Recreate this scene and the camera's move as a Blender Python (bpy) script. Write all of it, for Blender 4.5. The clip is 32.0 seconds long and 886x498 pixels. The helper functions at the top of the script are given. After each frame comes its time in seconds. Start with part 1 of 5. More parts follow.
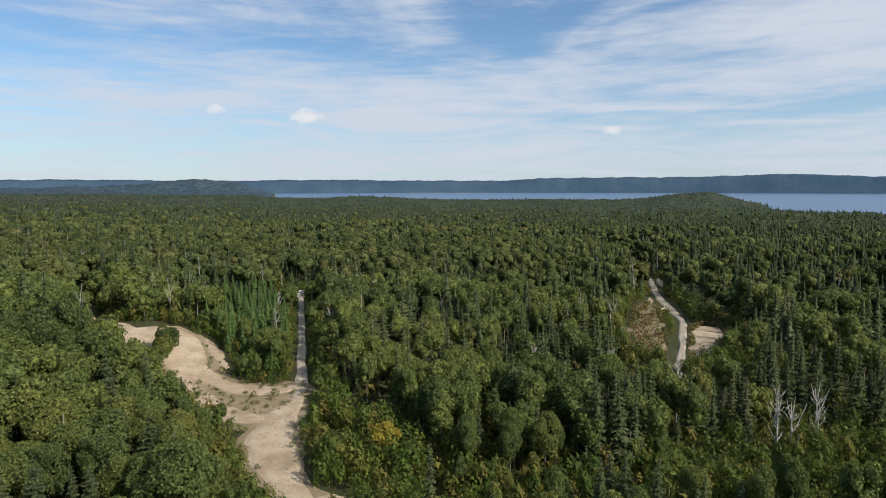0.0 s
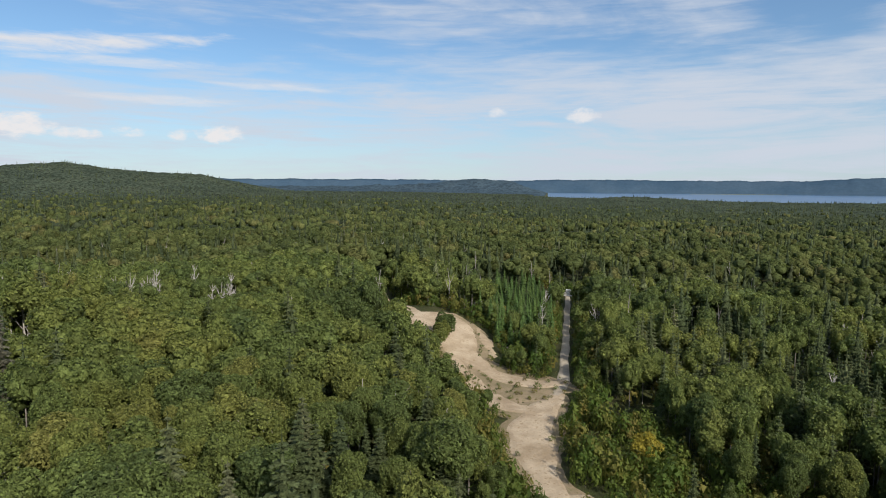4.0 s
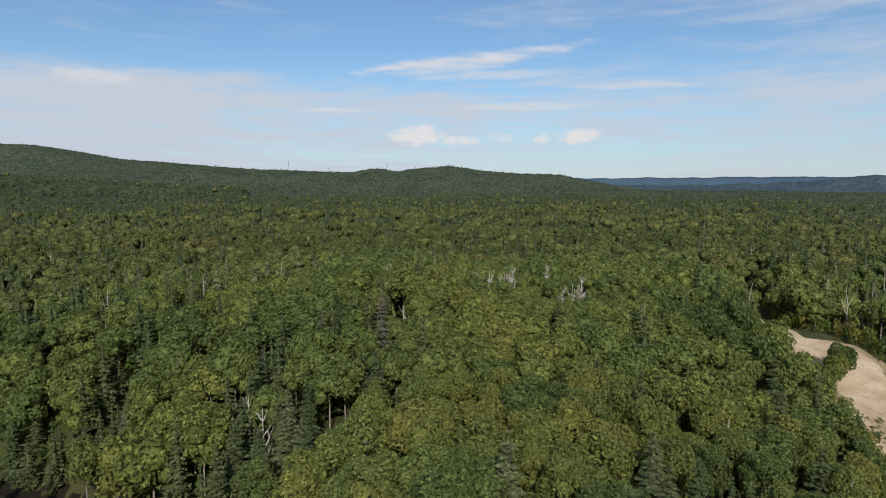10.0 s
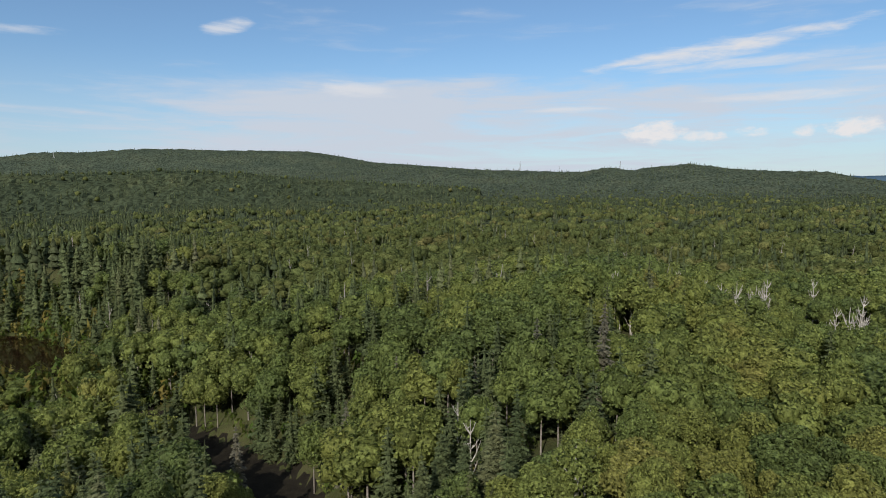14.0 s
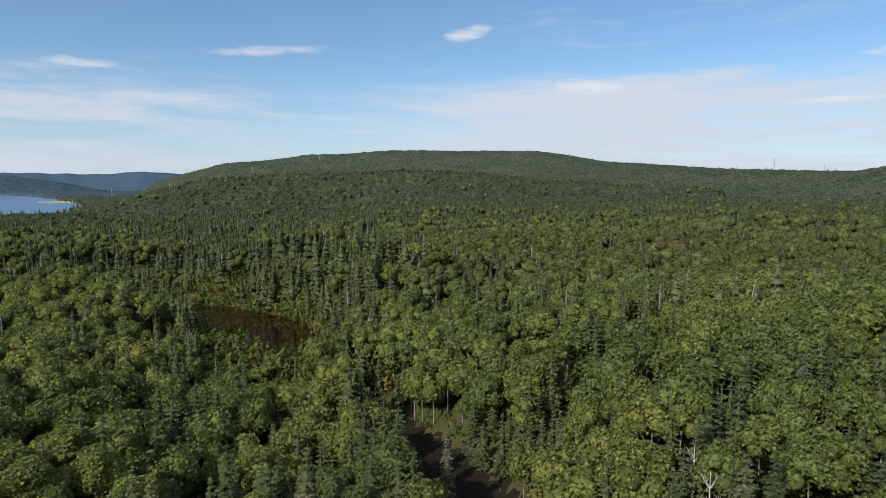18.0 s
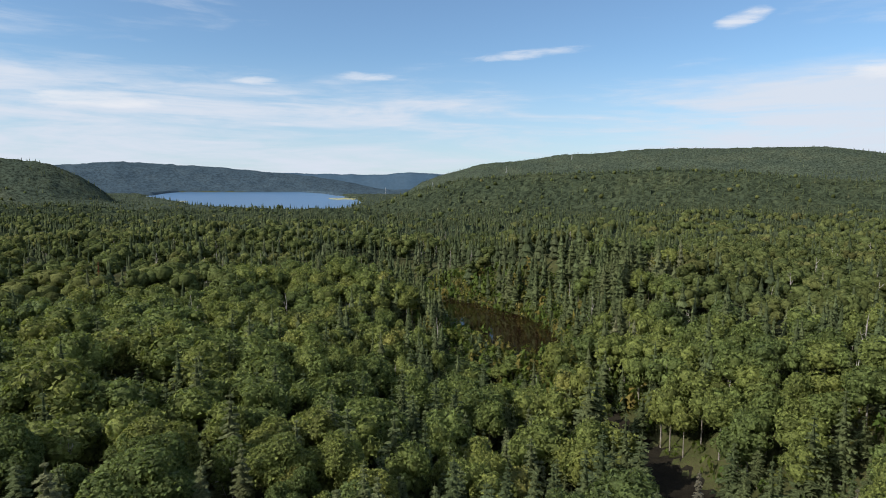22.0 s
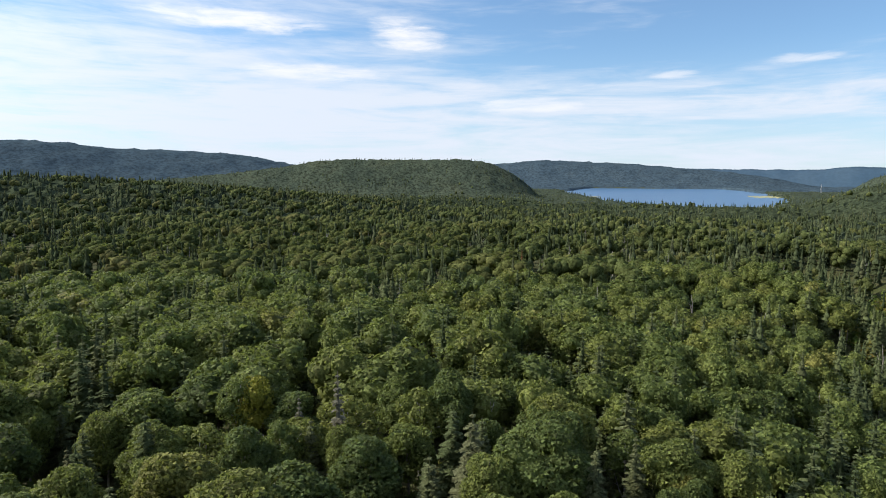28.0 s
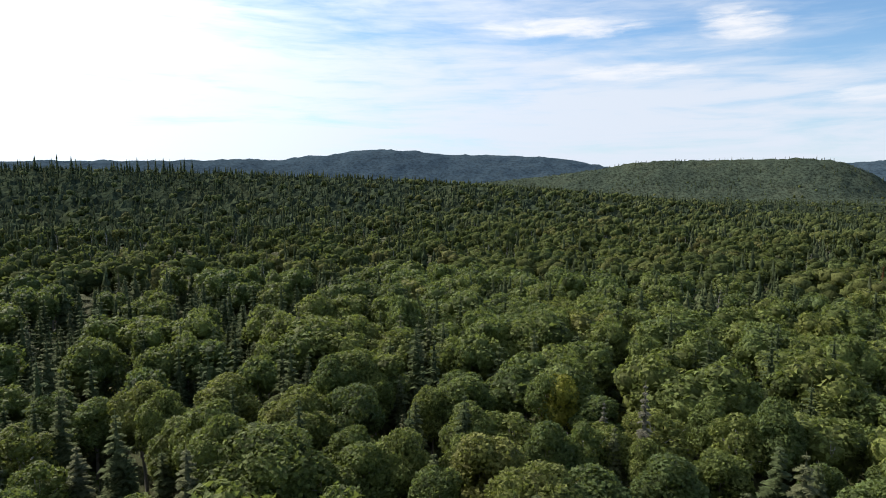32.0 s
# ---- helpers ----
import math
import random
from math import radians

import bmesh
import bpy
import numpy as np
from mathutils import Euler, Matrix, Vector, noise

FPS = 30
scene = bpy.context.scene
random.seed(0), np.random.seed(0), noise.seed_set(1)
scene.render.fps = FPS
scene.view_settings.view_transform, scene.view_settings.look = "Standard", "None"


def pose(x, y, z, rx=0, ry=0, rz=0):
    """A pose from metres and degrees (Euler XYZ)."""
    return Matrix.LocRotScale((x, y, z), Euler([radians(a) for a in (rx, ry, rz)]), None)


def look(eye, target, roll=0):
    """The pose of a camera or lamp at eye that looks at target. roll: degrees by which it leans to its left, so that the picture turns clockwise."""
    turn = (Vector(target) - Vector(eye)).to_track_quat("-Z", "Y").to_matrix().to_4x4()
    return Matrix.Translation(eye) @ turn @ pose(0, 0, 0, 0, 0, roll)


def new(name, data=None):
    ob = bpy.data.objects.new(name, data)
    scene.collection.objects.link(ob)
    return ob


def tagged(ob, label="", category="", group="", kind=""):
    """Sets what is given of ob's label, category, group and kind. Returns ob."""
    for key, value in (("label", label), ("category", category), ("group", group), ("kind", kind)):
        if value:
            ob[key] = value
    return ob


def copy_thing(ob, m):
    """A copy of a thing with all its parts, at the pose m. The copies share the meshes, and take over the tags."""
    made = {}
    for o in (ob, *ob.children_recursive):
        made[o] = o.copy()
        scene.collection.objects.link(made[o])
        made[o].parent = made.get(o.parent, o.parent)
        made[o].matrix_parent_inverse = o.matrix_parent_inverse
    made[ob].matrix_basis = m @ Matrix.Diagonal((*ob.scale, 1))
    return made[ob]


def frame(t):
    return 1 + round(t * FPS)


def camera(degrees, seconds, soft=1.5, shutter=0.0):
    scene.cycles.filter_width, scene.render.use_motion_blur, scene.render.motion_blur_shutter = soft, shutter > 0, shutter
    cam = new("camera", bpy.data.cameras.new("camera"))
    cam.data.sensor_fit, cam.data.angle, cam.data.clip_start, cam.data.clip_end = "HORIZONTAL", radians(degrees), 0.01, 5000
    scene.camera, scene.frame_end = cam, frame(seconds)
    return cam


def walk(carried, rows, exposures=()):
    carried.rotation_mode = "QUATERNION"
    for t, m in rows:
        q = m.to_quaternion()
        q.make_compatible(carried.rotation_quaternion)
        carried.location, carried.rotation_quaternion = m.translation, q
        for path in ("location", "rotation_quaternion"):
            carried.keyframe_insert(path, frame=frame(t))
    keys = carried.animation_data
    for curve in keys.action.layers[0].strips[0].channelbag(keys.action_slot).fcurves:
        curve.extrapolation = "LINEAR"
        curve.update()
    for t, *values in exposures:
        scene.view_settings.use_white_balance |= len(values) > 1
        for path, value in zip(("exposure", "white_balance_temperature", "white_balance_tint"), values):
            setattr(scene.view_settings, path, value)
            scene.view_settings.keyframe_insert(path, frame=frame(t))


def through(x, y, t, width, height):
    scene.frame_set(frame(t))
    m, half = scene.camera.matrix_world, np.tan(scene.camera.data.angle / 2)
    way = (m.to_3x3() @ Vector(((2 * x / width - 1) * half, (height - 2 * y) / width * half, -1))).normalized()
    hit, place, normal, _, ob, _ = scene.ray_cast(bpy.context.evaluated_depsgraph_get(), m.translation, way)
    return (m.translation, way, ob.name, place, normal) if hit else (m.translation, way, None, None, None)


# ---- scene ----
TAU = 2 * math.pi
DEG = math.pi / 180


# ---- camera ----
# seconds, place of the eye, heading (degrees from the x axis towards y), pitch, roll
PATH = [
    (0.0, -0.00, -0.00, 50.00, 0.00, -5.82, 0.10),
    (0.5, -0.11, -0.17, 49.94, 3.17, -5.80, 0.09),
    (1.0, -0.18, -0.13, 49.91, 6.41, -5.79, 0.07),
    (1.5, -0.35, -0.17, 49.92, 9.75, -5.78, 0.04),
    (2.0, -0.50, -0.24, 49.96, 13.09, -5.78, -0.02),
    (2.5, -0.64, -0.27, 50.04, 16.35, -5.80, -0.11),
    (3.0, -0.76, -0.33, 50.12, 19.21, -5.81, -0.20),
    (3.5, -0.83, -0.35, 50.14, 21.97, -5.84, -0.26),
    (5.5, -0.30, 0.16, 50.18, 32.67, -5.95, -0.25),
    (6.0, 0.04, 0.45, 50.15, 35.30, -5.98, -0.22),
    (6.5, 0.46, 0.77, 50.13, 37.94, -5.99, -0.17),
    (7.0, 0.93, 1.11, 50.14, 40.61, -5.99, -0.10),
    (7.5, 1.40, 1.56, 50.16, 43.23, -6.00, -0.02),
    (8.0, 1.93, 2.02, 50.18, 45.90, -6.00, 0.06),
    (8.5, 2.50, 2.49, 50.19, 48.63, -5.98, 0.12),
    (9.0, 3.05, 3.06, 50.20, 51.27, -5.97, 0.15),
    (9.5, 3.59, 3.69, 50.16, 53.90, -5.97, 0.16),
    (10.0, 4.25, 4.34, 50.11, 56.61, -5.96, 0.17),
    (10.5, 4.86, 4.97, 50.08, 59.27, -5.96, 0.20),
    (11.0, 5.41, 5.45, 50.06, 61.98, -5.95, 0.26),
    (11.5, 5.91, 6.00, 50.06, 64.63, -5.93, 0.34),
    (12.0, 6.40, 6.69, 50.10, 67.28, -5.90, 0.42),
    (12.5, 6.84, 7.35, 50.12, 69.91, -5.88, 0.46),
    (13.0, 7.22, 8.09, 50.16, 72.52, -5.87, 0.48),
    (13.5, 7.53, 8.94, 50.16, 75.08, -5.87, 0.46),
    (14.0, 7.83, 9.78, 50.16, 77.65, -5.86, 0.42),
    (14.5, 8.07, 10.49, 50.18, 80.26, -5.84, 0.37),
    (16.5, 8.41, 13.72, 50.22, 90.49, -5.79, 0.13),
    (17.0, 8.49, 14.64, 50.23, 93.11, -5.80, 0.08),
    (17.5, 8.59, 15.49, 50.25, 95.79, -5.82, 0.05),
    (18.0, 8.54, 16.40, 50.27, 98.42, -5.85, 0.00),
    (18.5, 8.41, 17.32, 50.30, 101.01, -5.86, -0.05),
    (19.0, 8.22, 18.22, 50.32, 103.61, -5.85, -0.11),
    (19.5, 8.00, 19.18, 50.31, 106.23, -5.86, -0.16),
    (20.0, 7.75, 20.07, 50.29, 108.87, -5.86, -0.18),
    (20.5, 7.57, 20.88, 50.28, 111.56, -5.86, -0.19),
    (21.0, 7.38, 21.40, 50.28, 114.70, -5.85, -0.20),
    (21.5, 7.35, 21.58, 50.30, 117.99, -5.86, -0.22),
    (22.0, 7.46, 21.53, 50.31, 121.23, -5.90, -0.26),
    (22.5, 7.56, 21.45, 50.30, 124.38, -5.96, -0.30),
    (23.0, 7.60, 21.35, 50.32, 127.51, -6.02, -0.36),
    (23.5, 7.57, 21.32, 50.33, 130.67, -6.08, -0.40),
    (24.0, 7.56, 21.33, 50.33, 133.87, -6.14, -0.42),
    (24.5, 7.54, 21.34, 50.34, 137.04, -6.19, -0.42),
    (25.0, 7.51, 21.40, 50.34, 140.23, -6.25, -0.41),
    (25.5, 7.47, 21.40, 50.34, 143.39, -6.29, -0.40),
    (27.5, 7.36, 21.28, 50.36, 155.11, -6.40, -0.32),
    (28.0, 7.41, 21.37, 50.36, 157.82, -6.41, -0.29),
    (28.5, 7.40, 21.31, 50.37, 161.23, -6.43, -0.28),
    (29.0, 7.29, 21.24, 50.44, 164.80, -6.45, -0.27),
    (29.5, 7.28, 21.24, 50.49, 168.38, -6.45, -0.26),
    (30.0, 7.46, 21.24, 50.52, 171.91, -6.42, -0.23),
    (30.5, 7.61, 21.20, 50.53, 175.52, -6.40, -0.19),
    (31.0, 7.62, 21.17, 50.53, 179.03, -6.36, -0.15),
    (31.5, 7.53, 21.18, 50.50, 182.55, -6.32, -0.12),
    (32.0, 7.39, 21.10, 50.46, 186.12, -6.28, -0.09),
]
cam = camera(71.19, 32.0, soft=1.0)
walk(cam, [(t, pose(x, y, z, 90 + pitch, 0, yaw - 90) @ pose(0, 0, 0, 0, 0, -roll)) for t, x, y, z, yaw, pitch, roll in PATH],
     exposures=[(0, 0.02), (5, -0.05), (9, -0.15), (14, -0.08), (19, 0.08), (24, 0.25), (28.5, 0.38), (32, 0.32)])

# ---- sky and sun ----
SUN_AZ, SUN_EL = 238.0, 36.0
sun = new("sun", bpy.data.lights.new("sun", "SUN"))
sun.data.energy, sun.data.angle, sun.data.color = 5.0, radians(0.53), (1.0, 0.94, 0.84)
sun_dir = Vector((math.cos(SUN_AZ * DEG) * math.cos(SUN_EL * DEG), math.sin(SUN_AZ * DEG) * math.cos(SUN_EL * DEG), math.sin(SUN_EL * DEG)))
sun.matrix_world = look(sun_dir * 300 + Vector((0, 0, 400)), (0, 0, 400))


class Nodes:
    """Short hand for node trees."""

    def __init__(self, tree):
        self.tree = tree
        tree.nodes.clear()

    def add(self, kind, values=(), **settings):
        node = self.tree.nodes.new(kind)
        for key, value in settings.items():
            setattr(node, key, value)
        for key, value in dict(values).items():
            if isinstance(value, bpy.types.NodeSocket):
                self.tree.links.new(value, node.inputs[key])
            else:
                node.inputs[key].default_value = value
        return node

    def math(self, op, a, b=0.0, c=0.0, clamp=False):
        return self.add("ShaderNodeMath", {0: a, 1: b, 2: c}, operation=op, use_clamp=clamp).outputs[0]

    def ramp(self, fac, stops):
        node = self.add("ShaderNodeValToRGB", {0: fac})
        el = node.color_ramp.elements
        while len(el) < len(stops):
            el.new(0.5)
        for e, (p, c) in zip(el, stops):
            e.position, e.color = p, c if len(c) == 4 else (*c, 1)
        return node.outputs[0]

    def smooth(self, v, lo, hi):
        return self.add("ShaderNodeMapRange", {0: v, 1: lo, 2: hi, 3: 0.0, 4: 1.0}, interpolation_type="SMOOTHSTEP").outputs[0]

    def mix(self, fac, a, b, blend="MIX"):
        node = self.add("ShaderNodeMix", {0: fac, 6: a, 7: b}, data_type="RGBA", blend_type=blend)
        return node.outputs[2]

    def noise(self, vec, scale, detail=4.0, rough=0.55, distortion=0.0):
        return self.add("ShaderNodeTexNoise", {"Vector": vec, "Scale": scale, "Detail": detail, "Roughness": rough, "Distortion": distortion}).outputs[0]


# heading, elevation, half width, half height (degrees), rise along the heading, whiteness, grain of the single clouds
CLOUDS = [
    (54.5, 10.85, 11.5, 0.95, -0.105, 1.0, 1), (52.0, 9.7, 9.0, 0.5, -0.02, 0.7, 1), (40.0, 8.4, 6.0, 0.45, 0.03, 0.7, 1),
    (49.0, 6.9, 8.0, 0.5, 0.0, 0.75, 1), (66.0, 6.6, 5.0, 0.35, 0.0, 0.75, 1), (85.5, 8.6, 4.0, 0.9, 0.05, 0.8, 1),
    (58.9, 4.35, 2.9, 1.15, 0.0, 1.3, 2), (55.2, 3.95, 2.0, 0.5, 0.0, 1.1, 2), (51.4, 4.2, 1.5, 0.5, 0.0, 1.1, 2), (47.6, 4.15, 1.0, 0.6, 0.0, 1.1, 2), (44.2, 4.2, 2.3, 0.9, 0.0, 1.25, 2),
    (12.2, 6.2, 1.5, 0.8, 0.0, 1.0, 2), (20.0, 6.5, 1.2, 0.5, 0.0, 0.9, 2), (-15.0, 4.8, 1.0, 0.5, 0.0, 0.9, 2),
    (96.3, 13.4, 2.3, 0.9, -0.2, 0.8, 1), (113.7, 11.5, 6.5, 0.5, -0.07, 0.6, 1), (128.6, 9.5, 3.2, 0.5, -0.02, 0.7, 1), (138.0, 8.9, 2.6, 0.45, 0.0, 0.6, 1),
    (128.0, 9.6, 2.6, 0.4, 0.0, 0.6, 1), (161.2, 12.6, 4.2, 1.5, 0.12, 1.0, 1), (170.0, 9.3, 7.0, 0.8, 0.0, 0.9, 1), (150.0, 6.6, 6.0, 0.8, 0.0, 0.75, 1), (176.0, 13.2, 10.0, 1.0, 0.03, 1.0, 1),
]


def build_world():
    world = bpy.data.worlds.new("sky")
    scene.world = world
    world.use_nodes = True
    n = Nodes(world.node_tree)
    sky = n.add("ShaderNodeTexSky", sky_type="NISHITA", sun_disc=False, sun_elevation=SUN_EL * DEG, sun_rotation=(90 - SUN_AZ) * DEG,
                altitude=100.0, air_density=1.0, dust_density=0.15, ozone_density=2.5)
    co = n.add("ShaderNodeTexCoord").outputs["Generated"]
    s = n.add("ShaderNodeSeparateXYZ", {0: co})
    x, y, z = s.outputs
    # heading and elevation in degrees; the seam lies at 273, out of the walk's sight
    side = n.math("ADD", n.math("MULTIPLY", x, -0.052), n.math("MULTIPLY", y, 0.9986))
    across = n.math("SUBTRACT", n.math("MULTIPLY", y, -0.052), n.math("MULTIPLY", x, 0.9986))
    az = n.math("MULTIPLY_ADD", n.math("ARCTAN2", across, side), 1 / DEG, 93.0)
    el = n.math("MULTIPLY", n.math("ARCSINE", z), 1 / DEG)

    def field(along, up, offset, detail, rough, warp):
        c = n.add("ShaderNodeCombineXYZ", {0: n.math("MULTIPLY", az, 1 / along), 1: n.math("MULTIPLY", el, 1 / up), 2: offset}).outputs[0]
        return n.noise(c, 1.0, detail, rough, warp)

    bands = field(17.0, 1.9, 1.3, 9.0, 0.62, 0.6)
    sheets = field(34.0, 6.0, 4.7, 7.0, 0.52, 0.9)
    fibres = field(6.5, 0.9, 8.1, 6.0, 0.6, 0.4)
    tufts = field(1.7, 0.95, 5.2, 6.0, 0.62, 0.2)
    shreds = field(4.2, 0.75, 2.9, 7.0, 0.6, 0.35)
    span = n.math("DIVIDE", n.math("ADD", az, 40.0), 265.0, clamp=True)

    def cover(stops):
        return n.ramp(span, [((a + 40) / 265, (v, v, v)) for a, v in stops])

    # a streaked layer low over the land and thin sheets above it, thicker towards the sun
    low = cover([(-40, 0.58), (0, 0.60), (30, 0.55), (44, 0.46), (60, 0.50), (80, 0.84), (93, 0.86), (103, 0.55), (111, 0.30), (120, 0.48), (136, 0.60), (150, 0.72), (166, 0.78), (186, 0.76), (225, 0.9)])
    high = cover([(-40, 0.60), (-10, 0.62), (10, 0.56), (25, 0.48), (40, 0.25), (60, 0.08), (80, 0.0), (100, 0.0), (120, 0.0), (142, 0.0), (152, 0.12), (160, 0.30), (170, 0.52), (186, 0.66), (200, 0.74), (225, 0.9)])
    rise = n.smooth(n.math("MULTIPLY_ADD", sheets, 5.0, el), 9.0, 14.5)
    grain = n.math("ADD", n.math("MULTIPLY", n.mix(rise, bands, sheets), 1.9), n.math("MULTIPLY", fibres, 0.75))
    amount = n.math("ADD", n.mix(rise, low, high), n.math("SUBTRACT", grain, 1.33))
    veil = n.math("MULTIPLY", n.smooth(amount, 0.2, 0.92), 0.95)
    single, heap = 0.0, 0.0
    for a0, e0, wa, we, tilt, white, kind in CLOUDS:
        u = n.math("SUBTRACT", az, a0)
        v = n.math("MULTIPLY", n.math("SUBTRACT", n.math("SUBTRACT", el, e0), n.math("MULTIPLY", u, tilt)), 1 / we)
        u = n.math("MULTIPLY", u, 1 / wa)
        near = n.math("SUBTRACT", 1.0, n.math("ADD", n.math("MULTIPLY", u, u), n.math("MULTIPLY", v, v)))
        body = n.smooth(n.math("MULTIPLY_ADD", n.math("SUBTRACT", tufts if kind == 2 else shreds, 0.5), 3.2 if kind == 2 else 2.6, near), 0.05 if kind == 2 else 0.0, 1.1 if kind == 2 else 1.3)
        if kind == 2:
            heap = n.math("MAXIMUM", heap, n.math("MULTIPLY", body, min(1.0, white * 0.8)))
        else:
            single = n.math("MAXIMUM", single, n.math("MULTIPLY", body, white))
    dot = n.add("ShaderNodeVectorMath", {0: co, 1: tuple(sun_dir)}, operation="DOT_PRODUCT").outputs["Value"]
    glow = n.math("POWER", n.math("MAXIMUM", dot, 0.0), 5.0)
    lit = n.math("ADD", 1.0, n.math("MULTIPLY", glow, 1.3))
    haze = n.math("MULTIPLY", n.math("MULTIPLY_ADD", n.smooth(el, 12.0, 0.0), 0.88, 0.12), 0.62)
    pale = n.add("ShaderNodeVectorMath", {0: (4.5, 5.3, 6.6), "Scale": lit}, operation="SCALE").outputs[0]
    white = n.add("ShaderNodeVectorMath", {0: (5.6, 6.1, 6.95), "Scale": lit}, operation="SCALE").outputs[0]
    bright = n.add("ShaderNodeVectorMath", {0: (7.6, 7.5, 7.6), "Scale": lit}, operation="SCALE").outputs[0]
    deep = n.mix(1.0, sky.outputs[0], (0.79, 0.98, 1.10, 1.0), "MULTIPLY")
    colour = n.mix(haze, deep, pale)
    colour = n.mix(veil, colour, white)
    colour = n.mix(n.math("MULTIPLY", single, 1.0, clamp=True), colour, n.mix(0.6, white, bright))
    colour = n.mix(heap, colour, bright)
    bg = n.add("ShaderNodeBackground", {0: colour, 1: 0.11})
    n.tree.links.new(bg.outputs[0], n.add("ShaderNodeOutputWorld").inputs[0])


build_world()


# ---- materials ----
def material(name):
    m = bpy.data.materials.new(name)
    m.use_nodes = True
    return m, Nodes(m.node_tree)


def finish(n, shader):
    n.tree.links.new(shader, n.add("ShaderNodeOutputMaterial").inputs[0])


def tint_of(n):
    """A number from 0 to 1, one for each tree."""
    own = n.add("ShaderNodeObjectInfo").outputs["Random"]
    part = n.add("ShaderNodeAttribute", attribute_name="tint").outputs["Fac"]
    return n.math("ADD", part, n.math("MULTIPLY", own, n.math("LESS_THAN", part, 0.0005)), clamp=True)


def foliage(name, stops, through=0.3, rough=0.55, spread=0.5, grain=0.0, fine=3.0, gloss=0.15):
    m, n = material(name)
    tint = tint_of(n)
    colour = n.ramp(tint, stops)
    each = n.add("ShaderNodeNewGeometry").outputs["Random Per Island"]
    gain = n.math("ADD", 1 - spread / 2, n.math("MULTIPLY", each, spread))
    place = n.add("ShaderNodeNewGeometry").outputs["Position"]
    patch = n.math("ADD", 0.75, n.math("MULTIPLY", n.noise(place, 0.03, 3.0), 0.5))
    gain = n.math("MULTIPLY", gain, patch)
    # noise darkens the colour in spots, painting shade between leaf clumps
    if grain:
        gaps = n.smooth(n.noise(place, fine, 5.0, 0.75), 0.34, 0.62)
        gain = n.math("MULTIPLY", gain, n.math("ADD", 1 - grain, n.math("MULTIPLY", gaps, grain * 1.7)))
    colour = n.add("ShaderNodeVectorMath", {0: colour, "Scale": gain}, operation="SCALE").outputs[0]
    ruffle = n.add("ShaderNodeBump", {"Strength": 0.5 if fine > 0.5 else 0.0, "Distance": 0.35, "Height": n.noise(place, fine, 4.0, 0.75)}).outputs[0]
    leaf = n.add("ShaderNodeBsdfPrincipled", {"Base Color": colour, "Roughness": rough, "Specular IOR Level": gloss, "Normal": ruffle})
    pale = n.mix(0.5, colour, (0.21, 0.26, 0.045, 1), "MIX")
    back = n.add("ShaderNodeBsdfTranslucent", {0: pale})
    finish(n, n.add("ShaderNodeMixShader", {0: through, 1: leaf.outputs[0], 2: back.outputs[0]}).outputs[0])
    return m


def rough_matter(name, a, b, scale, rough=0.9, bump=0.3, c=None, bump_scale=6.0, spec=0.2):
    m, n = material(name)
    place = n.add("ShaderNodeNewGeometry").outputs["Position"]
    big = n.noise(place, scale, 6.0, 0.6)
    small = n.noise(place, scale * 11, 5.0, 0.65)
    colour = n.mix(n.smooth(big, 0.35, 0.65), (*a, 1), (*b, 1))
    if c:
        colour = n.mix(n.smooth(small, 0.52, 0.66), colour, (*c, 1))
    colour = n.add("ShaderNodeVectorMath", {0: colour, "Scale": n.math("ADD", 0.7, n.math("MULTIPLY", small, 0.6))}, operation="SCALE").outputs[0]
    height = n.noise(place, bump_scale, 6.0, 0.65)
    normal = n.add("ShaderNodeBump", {"Strength": bump, "Distance": 0.3, "Height": height}).outputs[0]
    finish(n, n.add("ShaderNodeBsdfPrincipled", {"Base Color": colour, "Roughness": rough, "Normal": normal, "Specular IOR Level": spec}).outputs[0])
    return m


def water_matter(name, deep, rough, ripple, ripple_scale):
    m, n = material(name)
    place = n.add("ShaderNodeNewGeometry").outputs["Position"]
    wave = n.noise(place, ripple_scale, 5.0, 0.6)
    patch = n.noise(place, ripple_scale * 0.02, 4.0, 0.6)
    normal = n.add("ShaderNodeBump", {"Strength": ripple, "Distance": 0.2, "Height": wave}).outputs[0]
    colour = n.mix(patch, (*deep, 1), (*[v * 1.5 for v in deep], 1))
    r = n.math("ADD", rough, n.math("MULTIPLY", patch, 0.06))
    finish(n, n.add("ShaderNodeBsdfPrincipled", {"Base Color": colour, "Roughness": r, "IOR": 1.333, "Normal": normal}).outputs[0])
    return m


M_LEAF = foliage("broad leaves", [(0.0, (0.084, 0.112, 0.037)), (0.3, (0.112, 0.142, 0.041)), (0.6, (0.140, 0.163, 0.044)), (0.9, (0.166, 0.179, 0.046)), (1.0, (0.182, 0.178, 0.050))], 0.38, 0.62, 0.95, 0.4, 3.2)
M_NEEDLE = foliage("needles", [(0.0, (0.060, 0.078, 0.036)), (0.6, (0.084, 0.100, 0.044)), (0.9, (0.104, 0.114, 0.055)), (1.0, (0.118, 0.120, 0.066))], 0.16, 0.85, 0.6, 0.45, 2.6, 0.03)
M_YOUNG = foliage("young needles", [(0.0, (0.060, 0.105, 0.028)), (1.0, (0.085, 0.130, 0.034))], 0.2, 0.55, 0.5, 0.3, 2.6)
# darker copies of near leaves and needles: shade inside crowns put into the colour
M_SHADED_WOODS = foliage("shade-toned broadleaf woods", [(0.0, (0.060, 0.074, 0.029)), (0.35, (0.080, 0.097, 0.034)), (0.7, (0.100, 0.110, 0.038)), (1.0, (0.120, 0.114, 0.044))], 0.34, 0.9, 0.7, 0.6, 1.7, 0.03)
